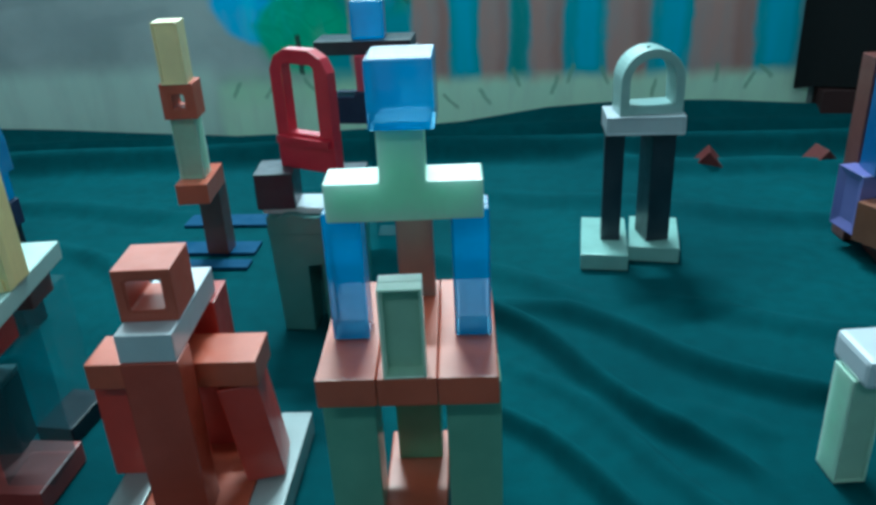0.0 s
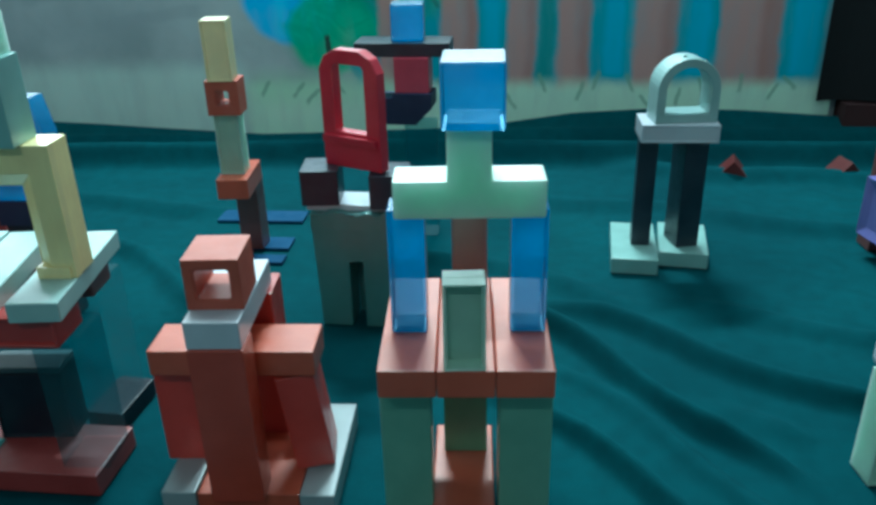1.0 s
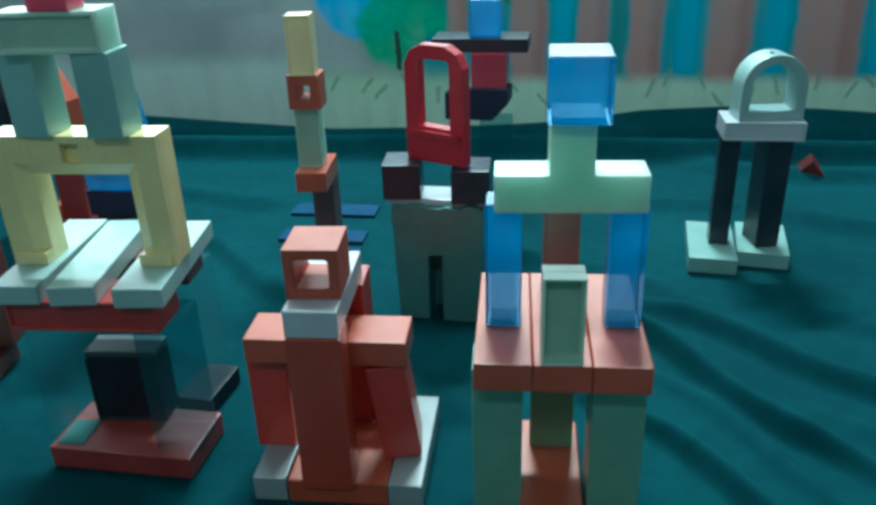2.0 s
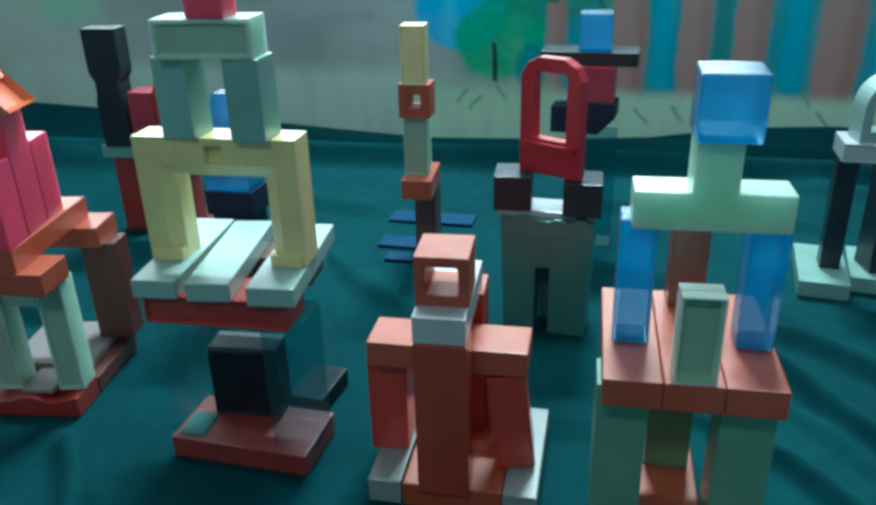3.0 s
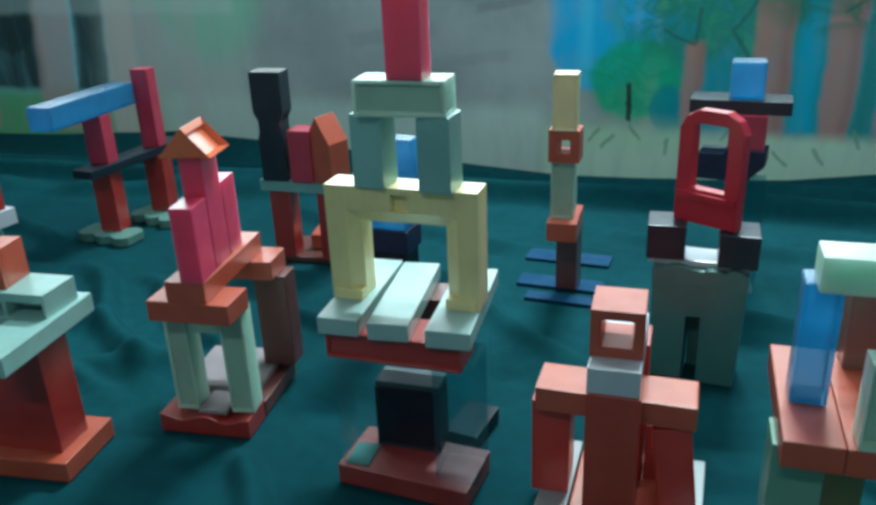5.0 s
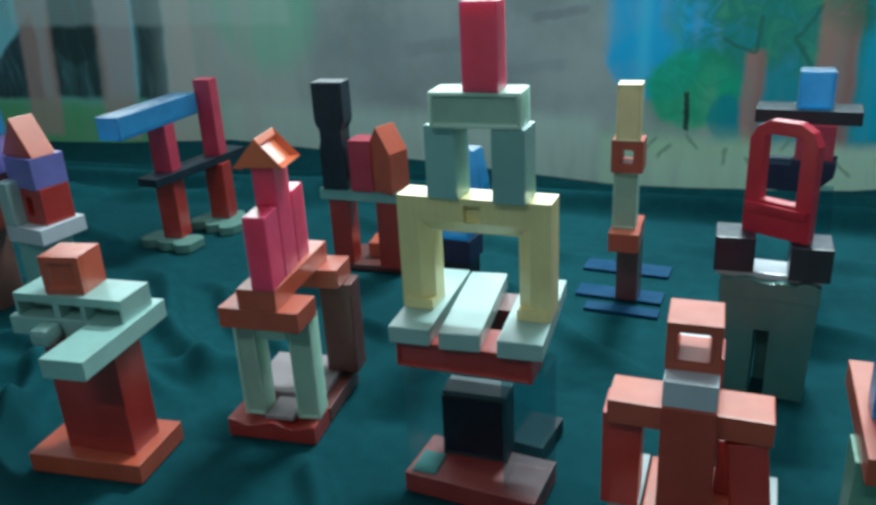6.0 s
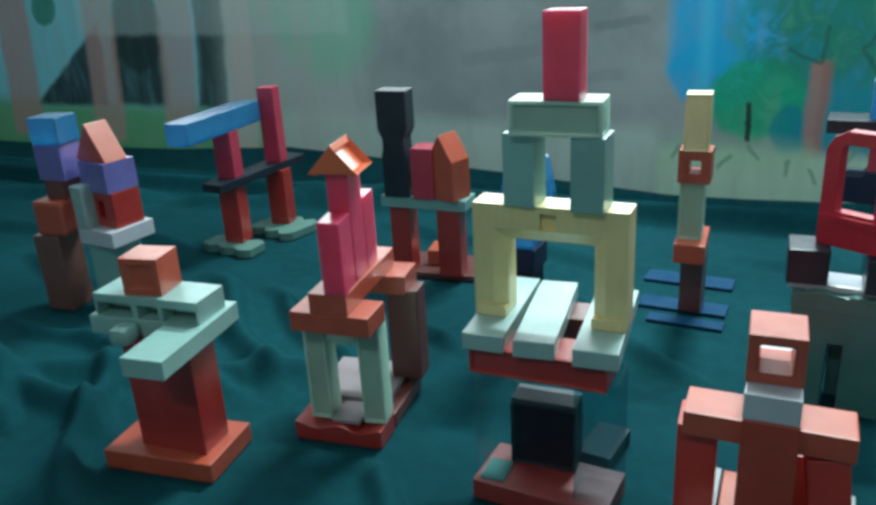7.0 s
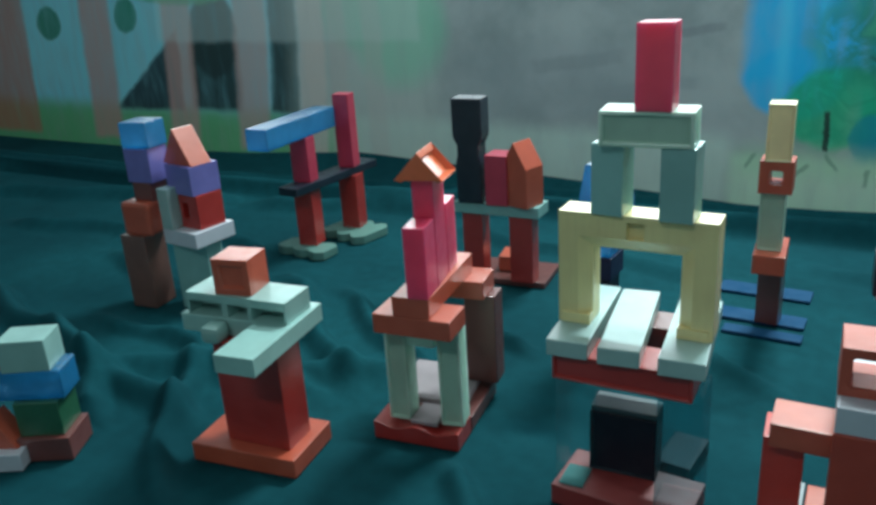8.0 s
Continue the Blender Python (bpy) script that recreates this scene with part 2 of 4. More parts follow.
        return maths(nt, "MULTIPLY", ramp(nt, side, w * 0.5, w * 1.3, 1, 0),
                     maths(nt, "MULTIPLY", ramp(nt, along, -w, w), ramp(nt, along, ln - w, ln + w, 1, 0)))

    # the wood on one side
    lay(box(-4.6, -1.95, 0.15, 1.6, 0.05), (112, 172, 184), 0.9)
    lay(box(-1.95, -1.45, 0.05, 1.6, 0.12), (156, 160, 156), 0.6)
    lay(box(-4.6, -1.75, -0.1, 0.17, 0.04), (76, 142, 92), 0.85)
    lay(box(-1.8, -0.63, -0.1, 0.17, 0.03), (152, 168, 160), 0.75)
    lay(blob(-1.58, 0.44, 0.16, 0.17, 0.6), (92, 156, 130), 0.85)
    lay(blob(-1.75, 0.50, 0.12, 0.12, 0.6), (100, 154, 132), 0.75)
    slant = maths(nt, "SUBTRACT", maths(nt, "MULTIPLY", maths(nt, "ADD", X, 2.86), 0.8), maths(nt, "SUBTRACT", Z, 0.16))
    lay(maths(nt, "MULTIPLY", ramp(nt, slant, -0.01, 0.02), box(-2.85, -2.5, 0.16, 0.5, 0.012)), (32, 48, 54), 0.97)
    lay(box(-2.45, -2.22, 0.17, 0.40, 0.015), (32, 48, 50), 0.97)
    lay(blob(-2.335, 0.42, 0.11, 0.14, 0.2), (32, 48, 50), 0.97)
    lay(box(-2.09, -1.97, 0.17, 1.5, 0.012), (40, 54, 56), 0.97)
    for x0, x1, rgb in ((-3.75, -3.34, (140, 88, 74)), (-3.0, -2.84, (150, 116, 112)), (-2.57, -2.43, (152, 124, 120)),
                        (-2.24, -2.10, (150, 128, 126)), (-1.97, -1.86, (172, 154, 150)), (-1.84, -1.77, (152, 136, 136)),
                        (-1.70, -1.63, (150, 142, 140))):
        lay(box(x0, x1, 0.04, 1.6, 0.015), rgb, 0.8 if x1 < -1.8 else 0.45)
    lay(blob(-3.19, 0.47, 0.07, 0.06), (40, 98, 78), 0.9)
    lay(blob(-2.75, 0.49, 0.06, 0.06), (40, 104, 84), 0.9)
    lay(blob(-2.45, 0.60, 0.3, 0.08), (60, 130, 90), 0.8)
    lay(box(-2.6, -1.5, 0.40, 1.6, 0.012), (168, 178, 178), 0.34)
    lay(box(-2.0, -1.45, 0.05, 1.6, 0.05), (150, 158, 152), 0.35)
    # misty trunks in the grey middle
    lay(blob(-1.1, 0.30, 0.30, 0.10, 0.8), (120, 126, 130), 0.5)
    lay(stroke(-1.15, 0.33, -0.90, 0.36, 0.02), (108, 114, 118), 0.6)
    lay(stroke(-0.98, 0.26, -0.72, 0.30, 0.015), (112, 118, 122), 0.5)
    lay(stroke(-0.80, 0.41, -0.66, 0.43, 0.012), (96, 100, 106), 0.6)
    # waterfall and palms
    dabs = noise_node(nt, 13, 4, vec=co, dist=0.8)

    def leaves(cx, cz, rx, rz, dark, light, amount=0.8):
        """A loose crown: dabs of a darker and a lighter green with gaps."""
        crown = blob(cx, cz, rx, rz, 0.65)
        lay(maths(nt, "MULTIPLY", crown, ramp(nt, dabs, 0.30, 0.52)), dark, amount)
        lay(maths(nt, "MULTIPLY", crown, ramp(nt, dabs, 0.48, 0.70)), light, 0.75 * amount)

    lay(box(-0.36, 0.71, 0.12, 1.6, 0.02), (24, 116, 132), 0.95)
    lay(box(-0.61, -0.36, 0.30, 1.6, 0.02), (40, 140, 186), 0.97)
    lay(blob(-0.50, 0.30, 0.105, 0.085), (40, 140, 186), 0.97)
    lay(box(-0.545, -0.515, 0.23, 1.6, 0.014), (86, 172, 200), 0.4)
    lay(box(-0.46, -0.44, 0.22, 1.6, 0.012), (86, 172, 200), 0.35)
    lay(blob(-0.41, 0.245, 0.105, 0.095), (40, 142, 104), 0.9)
    leaves(-0.40, 0.25, 0.12, 0.10, (34, 118, 90), (58, 154, 124), 0.6)
    lay(blob(-0.33, 0.18, 0.045, 0.055), (26, 108, 122), 0.85)
    leaves(-0.25, 0.41, 0.21, 0.12, (38, 104, 84), (66, 138, 108), 0.85)
    for x0, x1, top in ((-0.302, -0.262, 0.335), (-0.157, -0.076, 1.6), (-0.006, 0.058, 1.6), (0.110, 0.180, 1.6), (0.284, 0.372, 1.6), (0.470, 0.604, 1.6)):
        lay(box(x0, x1, 0.105, top, 0.009), (142, 102, 96), 0.9)
        lay(box(x1 - 0.32 * (x1 - x0), x1, 0.105, top, 0.014), (114, 78, 74), 0.6)
    for x0, x1 in ((-0.060, -0.022), (0.215, 0.262), (0.40, 0.45), (0.63, 0.69)):
        lay(box(x0, x1, 0.14, 1.6, 0.012), (34, 134, 164), 0.7)
    lay(box(0.064, 0.104, 0.12, 1.6, 0.010), (38, 96, 84), 0.6)
    leaves(0.02, 0.46, 0.18, 0.10, (34, 86, 72), (56, 120, 98), 0.75)
    for q in ((-0.28, 0.33, -0.35, 0.36), (-0.28, 0.33, -0.27, 0.41), (-0.20, 0.36, -0.155, 0.43), (-0.20, 0.36, -0.165, 0.30), (0.02, 0.40, 0.09, 0.46)):
        lay(stroke(*q, 0.005), (36, 76, 66), 0.6)
    # pale grass at the foot, with dark dabs of the brush
    lay(box(-0.63, 0.76, -0.1, 0.125, 0.02), (150, 172, 154), 0.92)
    lay(box(-0.62, -0.28, 0.08, 0.15, 0.03), (130, 160, 132), 0.5)
    rs = random.Random(5)
    for i in range(20):
        x = -0.62 + 1.34 * (i + 0.6 * rs.random()) / 20
        z = 0.05 + 0.06 * rs.random()
        a = rs.uniform(-0.9, 0.9)
        lay(stroke(x, z, x + 0.045 * math.sin(a), z + 0.045 * math.cos(a), 0.005), (92, 122, 104), 0.7)
    lay(stroke(-0.424, 0.145, -0.424, 0.235, 0.006), (24, 34, 34), 1.0)
    pale = nt.nodes.new("ShaderNodeHueSaturation")
    pale.inputs["Value"].default_value = 2.25
    nt.links.new(state["col"], pale.inputs["Color"])
    nt.links.new(pale.outputs[0], bsdf.inputs["Base Color"])
    bsdf.inputs["Roughness"].default_value = 0.8
    bump(nt, bsdf, noise_node(nt, 40, 4, vec=co), 0.10, 0.003)
    return m


MURAL = mural_material()
PLASTER = plaster("room_plaster", (168, 178, 180))
CEILING = plaster("ceiling_paint", (205, 214, 212))
DARK_CLOTH = plaster("black_cloth", (12, 14, 18), 20)
DARK_WOOD = plaster("dark_red_wood", (64, 34, 36), 14)


# ---- mesh helpers ----
def mesh_object(name, bm, material, parent=None, label=""):
    me = bpy.data.meshes.new(name)
    bmesh.ops.recalc_face_normals(bm, faces=bm.faces)
    bm.to_mesh(me)
    bm.free()
    me.materials.append(material)
    ob = new(name, me)
    if parent:
        ob.parent = parent
    if label:
        ob["label"] = label
    return ob


def part(name, bm, material, parent, label=""):
    return mesh_object(name, bm, material, parent, label)


def add_box(bm, x0, x1, y0, y1, z0, z1):
    vs = [bm.verts.new((x, y, z)) for x in (x0, x1) for y in (y0, y1) for z in (z0, z1)]
    for f in ((0, 1, 3, 2), (4, 6, 7, 5), (0, 4, 5, 1), (2, 3, 7, 6), (0, 2, 6, 4), (1, 5, 7, 3)):
        bm.faces.new([vs[i] for i in f])


def round_edges(bm, r=0.0016, segments=2, angle=0.5):
    edges = [e for e in bm.edges if len(e.link_faces) == 2 and e.calc_face_angle(0) > angle]
    bmesh.ops.bevel(bm, geom=edges, offset=r, offset_type="OFFSET", segments=segments, profile=0.6, affect="EDGES", clamp_overlap=True)


def extrude_outline(outline, holes, depth):
    """A solid from an outline in the x-z plane with holes, depth along y, centred."""
    bm = bmesh.new()
    loops = []
    for ring in (outline, *holes):
        vs = [bm.verts.new((x, -depth / 2, z)) for x, z in ring]
        loops += [bm.edges.new((vs[i], vs[(i + 1) % len(vs)])) for i in range(len(vs))]
    bmesh.ops.triangle_fill(bm, edges=loops, use_beauty=True, use_dissolve=True, normal=(0, -1, 0))
    faces = list(bm.faces)
    ret = bmesh.ops.extrude_face_region(bm, geom=faces)
    bmesh.ops.translate(bm, verts=[v for v in ret["geom"] if isinstance(v, bmesh.types.BMVert)], vec=(0, depth, 0))
    bmesh.ops.recalc_face_normals(bm, faces=bm.faces)
    return bm


def place(ob, x, y, z, rot=0, tip=0, roll=0):
    ob.matrix_basis = pose(x, y, z, tip, roll, rot)
    return ob


def panelled(w, d, h, sides, rim, deep):
    """A box whose chosen sides ('front', 'back', 'left', 'right', 'top') are sunk inside a rim."""
    bm = bmesh.new()
    add_box(bm, -w / 2, w / 2, -d / 2, d / 2, 0, h)
    bmesh.ops.recalc_face_normals(bm, faces=bm.faces)
    axis = {"front": (0, -1, 0), "back": (0, 1, 0), "left": (-1, 0, 0), "right": (1, 0, 0), "top": (0, 0, 1)}
    for s in sides:
        n = Vector(axis[s])
        face = max(bm.faces, key=lambda f: (f.normal.dot(n) > 0.99) * f.calc_area())
        bmesh.ops.inset_region(bm, faces=[face], thickness=rim, depth=0)
        bmesh.ops.translate(bm, verts=face.verts, vec=-n * deep)
    return bm


def block(spot, size, material, label, group, rot=0, sunk=(), name="toy_block", category="toy block", r=0.0016, rim=0.005, deep=0.004, tip=0, roll=0):
    """One plain building block; spot is the middle of its underside."""
    w, d, h = size
    framed = "front" in sunk
    if sunk and not framed:
        bm = panelled(w, d, h, sunk, rim, deep)
    else:
        bm = bmesh.new()
        add_box(bm, -w / 2, w / 2, -d / 2 + (deep if framed else 0), d / 2, 0, h)
        bmesh.ops.recalc_face_normals(bm, faces=bm.faces)
    round_edges(bm, min(r, 0.0006) if framed else r)
    ob = mesh_object(name, bm, material)
    if framed:
        # raised rim round the front face, sloping in to the sunken panel
        bm = extrude_outline(rect(-w / 2, w / 2, 0, h), [rect(-w / 2 + rim, w / 2 - rim, rim, h - rim)], deep)
        for v in bm.verts:
            if v.co.y < 0 and abs(v.co.x) < w / 2 - 0.5 * rim and 0.5 * rim < v.co.z < h - 0.5 * rim:
                v.co.x -= math.copysign(min(0.45 * rim, 0.6 * deep), -v.co.x)
                v.co.z += math.copysign(min(0.45 * rim, 0.6 * deep), v.co.z - h / 2)
        bmesh.ops.translate(bm, verts=bm.verts, vec=(0, -d / 2 + deep / 2, 0))
        round_edges(bm, 0.0006, 1)
        part("rim", bm, material, ob)
        bm = bmesh.new()
        add_box(bm, -w / 2 + rim - 0.0006, w / 2 - rim + 0.0006, -d / 2 + deep - 0.0006, -d / 2 + deep + 0.0006, rim - 0.0006, h - rim + 0.0006)
        part("panel", bm, material, ob)
    place(ob, *spot, rot, tip, roll)
    return tagged(ob, label, category, group)


def shaped(name, spot, outline, holes, depth, material, label, category, group, rot=0, r=0.0016, tip=0, roll=0):
    bm = extrude_outline(outline, holes, depth)
    round_edges(bm, r)
    ob = mesh_object(name, bm, material)
    place(ob, *spot, rot, tip, roll)
    return tagged(ob, label, category, group)


def rect(x0, x1, z0, z1):
    return [(x0, z0), (x1, z0), (x1, z1), (x0, z1)]


def soft_rect(x0, x1, z0, z1, r, n=4):
    pts = []
    for cx, cz, a in ((x1 - r, z0 + r, -90), (x1 - r, z1 - r, 0), (x0 + r, z1 - r, 90), (x0 + r, z0 + r, 180)):
        pts += [(cx + r * math.cos(radians(a + 90 * i / n)), cz + r * math.sin(radians(a + 90 * i / n))) for i in range(n + 1)]
    return pts


def hollow_cube(spot, size, hole, material, label, group, rot=0):
    """A cube with a window through it from front to back."""
    w, d, h = size
    a, b = hole
    ob = shaped("hollow_cube", spot, rect(-w / 2, w / 2, 0, h), [soft_rect(-a / 2, a / 2, h * 0.5 - b / 2, h * 0.5 + b / 2, 0.004)],
                d, material, label, "toy block", group, rot, 0.0014)
    ring = soft_rect(-a / 2 + 0.0002, a / 2 - 0.0002, h * 0.5 - b / 2 + 0.0002, h * 0.5 + b / 2 - 0.0002, 0.004)
    inner = soft_rect(-a / 2 + 0.0014, a / 2 - 0.0014, h * 0.5 - b / 2 + 0.0014, h * 0.5 + b / 2 - 0.0014, 0.003)
    part("lining", extrude_outline(ring, [inner], d - 0.003), material, ob)
    return ob


def prism(spot, w, d, h, material, label, group, rot=0):
    """A triangular roof block."""
    return shaped("roof_block", spot, [(-w / 2, 0), (w / 2, 0), (0, h)], [], d, material, label, "toy block", group, rot, 0.0014)


# ---- the cloth, the wall and the room ----
EDGE = [(-4.4, 0.012), (-3.4, 0.012), (-2.7, 0.014), (-2.2, 0.030), (-1.75, 0.062), (-1.4, 0.045), (-1.0, 0.027), (-0.6, 0.006),
        (-0.4, 0.006), (-0.05, 0.027), (0.15, 0.055), (0.35, 0.064), (0.55, 0.060), (0.8, 0.045), (1.8, 0.05)]
EDGE_X = [e[0] for e in EDGE]
EDGE_Z = [e[1] for e in EDGE]
# folds: start, end, half width, height
FOLDS = [((0.02, 0.985), (0.23, 0.73), 0.021, 0.017), ((0.12, 0.985), (0.44, 0.76), 0.026, 0.014), ((0.03, 0.755), (0.16, 0.61), 0.020, 0.014),
         ((0.09, 0.82), (0.27, 0.60), 0.022, 0.005), ((0.34, 1.0), (0.75, 0.86), 0.034, 0.007), ((0.30, 0.74), (0.60, 0.58), 0.030, 0.006),
         ((0.02, 0.62), (0.2, 0.44), 0.030, 0.008), ((-1.9, 0.74), (-1.18, 0.56), 0.040, 0.016), ((-1.30, 1.02), (-1.02, 0.78), 0.036, 0.015),
         ((-1.14, 1.00), (-0.88, 0.82), 0.030, 0.014), ((-1.50, 0.76), (-1.10, 0.70), 0.032, 0.014), ((-0.83, 0.99), (-0.60, 0.88), 0.030, 0.012),
         ((-1.80, 1.00), (-1.20, 0.86), 0.036, 0.012), ((-0.66, 1.20), (-0.44, 1.02), 0.032, 0.010), ((0.40, 1.36), (0.75, 1.24), 0.040, 0.010),
         ((-1.24, 0.66), (-1.06, 0.44), 0.034, 0.014), ((-1.95, 1.30), (-1.55, 1.16), 0.04, 0.014), ((-0.72, 0.62), (-0.60, 0.44), 0.03, 0.012),
         ((-0.15, 1.20), (0.10, 1.08), 0.035, 0.008), ((-1.10, 1.45), (-0.60, 1.38), 0.04, 0.010), ((-0.30, 1.48), (0.20, 1.42), 0.04, 0.008),
         ((-2.7, 1.30), (-2.0, 1.46), 0.05, 0.018), ((-1.75, 1.48), (-1.2, 1.60), 0.045, 0.016), ((-2.3, 1.12), (-1.75, 1.20), 0.04, 0.014),
         ((-1.38, 0.62), (-0.95, 0.78), 0.045, 0.014), ((-1.55, 0.66), (-1.30, 0.52), 0.04, 0.016), ((0.30, 1.60), (0.75, 1.55), 0.04, 0.012)]
# where blocks stand the cloth lies flat: centre and radius
STANDS = [(-0.98, 0.55, 0.13), (-0.80, 0.73, 0.13), (-0.50, 0.66, 0.13), (-0.27, 0.66, 0.13), (-0.05, 0.64, 0.12), (0.24, 1.2, 0.12),
          (-0.20, 0.98, 0.10), (-0.46, 1.24, 0.13), (-0.93, 1.24, 0.14), (-1.41, 1.28, 0.16), (-1.47, 0.90, 0.14), (-1.25, 0.40, 0.10),
          (-0.66, 0.98, 0.10), (-0.16, 1.29, 0.08), (0.39, 0.68, 0.09), (0.60, 1.14, 0.10)]


def cloth_height(x, y):
    z = 0.0016 * noise.noise((x * 5, y * 5, 0.3)) + 0.0035 * noise.noise((x * 1.7, y * 2.4, 4.2))
    for (x0, y0), (x1, y1), w, h in FOLDS:
        dx, dy = x1 - x0, y1 - y0
        ln = math.hypot(dx, dy)
        a = ((x - x0) * dx + (y - y0) * dy) / ln
        if -0.12 < a < ln + 0.12:
            s = ((x - x0) * dy - (y - y0) * dx) / ln + 0.012 * math.sin(a * 17 + x0 * 9)
            s *= 1.12 if s < 0 else 0.82
            if abs(s) < w:
                end = min(1, max(0, (a + 0.12) / 0.12)) * min(1, max(0, (ln + 0.12 - a) / 0.12))
                z += 1.9 * h * end * (0.5 + 0.5 * math.cos(math.pi * s / w)) ** 1.2
    for cx, cy, r in STANDS:
        q = math.hypot(x - cx, y - cy) / r
        if q < 1.25:
            z *= min(1, max(0, (q - 0.85) / 0.4))
    # towards the wall: a crease, then up the wall
    if y > 1.5:
        c = np.interp(x, (-3.2, -2.4, -1.8, -1.0, -0.3, 0.9), (1.56, 1.57, 1.60, 1.69, 1.73, 1.71)) + 0.03 * noise.noise((x * 1.3, 0.0, 7.0))
        z += 0.052 * math.exp(-((y - c + 0.05) / 0.023) ** 2) + 0.030 * math.exp(-((y - c - 0.07) / 0.030) ** 2)
        k = min(1, max(0, (y - 1.70) / 0.17))
        z += k * k * np.interp(x, EDGE_X, EDGE_Z)
    return z - 0.0015


def build_cloth():
    xs = list(np.linspace(-4.4, -1.9, 80)) + list(np.linspace(-1.89, -0.06, 230)) + list(np.linspace(-0.054, 0.9, 250)) + list(np.linspace(0.92, 1.8, 30))
    ys = list(np.linspace(-1.2, 0.35, 40)) + list(np.linspace(0.36, 1.4, 250)) + list(np.linspace(1.405, 1.873, 90))
    verts = [(x, y, cloth_height(x, y)) for y in ys for x in xs]
    n = len(xs)
    faces = [(j * n + i, j * n + i + 1, (j + 1) * n + i + 1, (j + 1) * n + i) for j in range(len(ys) - 1) for i in range(n - 1)]
    me = bpy.data.meshes.new("cloth")
    me.from_pydata(verts, [], faces)
    me.shade_smooth()
    me.materials.append(CLOTH)
    ob = new("ground_cloth", me)
    return tagged(ob, "rumpled dark teal cloth spread under the blocks", "cloth", kind="structure")


build_cloth()


def slab_structure(name, x0, x1, y0, y1, z0, z1, material, label):
    bm = bmesh.new()
    add_box(bm, x0, x1, y0, y1, z0, z1)
    ob = mesh_object(name, bm, material)
    return tagged(ob, label, name.split("_")[0], kind="structure")


slab_structure("floor", -6.6, 2.0, -3.4, 5.0, -0.12, -0.02, PLASTER, "plain floor under the cloth")
# wall tops end just above the view so light from behind passes over
slab_structure("wall_north", -6.6, 0.74, 1.88, 1.93, -0.02, 0.60, MURAL, "wall with a hand-painted forest mural, cut low to let light over")
slab_structure("wall_north_end", 0.74, 2.0, 1.90, 1.93, -0.02, 0.60, PLASTER, "plain wall beside the mural, cut low to let light over")
# unseen back walls, leaving a gap for the added sheen light
slab_structure("wall_back", -6.6, -6.32, 5.0, 5.1, -0.02, 3.9, CEILING, "plain pale wall of the room")
slab_structure("wall_back_end", 0.62, 2.0, 5.0, 5.1, -0.02, 3.9, CEILING, "plain pale wall of the room")
slab_structure("wall_under_window", -6.32, 0.62, 5.0, 5.1, -0.02, 1.40, CEILING, "unseen pale wall below the added far light")
slab_structure("wall_over_window", -6.32, 0.62, 5.0, 5.1, 2.24, 3.9, CEILING, "unseen pale wall above the added far light")
slab_structure("wall_south", -6.6, 2.0, -3.5, -3.4, -0.02, 3.9, PLASTER, "plain plastered wall")
slab_structure("wall_west", -6.7, -6.6, -3.4, 5.0, -0.02, 3.9, PLASTER, "plain plastered wall")
slab_structure("wall_east", 2.0, 2.1, -3.4, 5.0, -0.02, 3.9, PLASTER, "plain plastered wall")
slab_structure("ceiling", -6.7, 2.1, -3.5, 5.1, 3.9, 4.0, CEILING, "plain pale ceiling")


def hanging(x0, x1, y, z0, z1, material, name, label, waves):
    """A hanging black cloth with soft vertical pleats."""
    bm = bmesh.new()
    cols = 60
    rows = [z0, z0 + 0.02, 0.5 * (z0 + z1), z1]
    grid = [[bm.verts.new((x0 + (x1 - x0) * i / cols, y + 0.012 * math.sin(i * waves), z)) for i in range(cols + 1)] for z in rows]
    back = [[bm.verts.new((v.co.x, v.co.y + 0.006, v.co.z)) for v in row] for row in grid]
    for j in range(len(rows) - 1):
        for i in range(cols):
            bm.faces.new((grid[j][i], grid[j][i + 1], grid[j + 1][i + 1], grid[j + 1][i]))
            bm.faces.new((back[j][i], back[j + 1][i], back[j + 1][i + 1], back[j][i + 1]))
    for i in range(cols):
        bm.faces.new((grid[0][i], back[0][i], back[0][i + 1], grid[0][i + 1]))
    ob = mesh_object(name, bm, material)
    return tagged(ob, label, "curtain")


# unseen upper part reaches past the wall to shade the far corner
hanging(0.70, 1.75, 1.855, 0.085, 0.85, DARK_CLOTH, "black_curtain", "black cloth hanging beside the painted wall", 0.5)

bm = bmesh.new()
add_box(bm, 0.76, 1.75, 1.84, 1.90, -0.01, 0.08)
round_edges(bm, 0.004)
tagged(mesh_object("bench_rail", bm, DARK_WOOD), "dark red wooden rail below the black curtain", "rail")


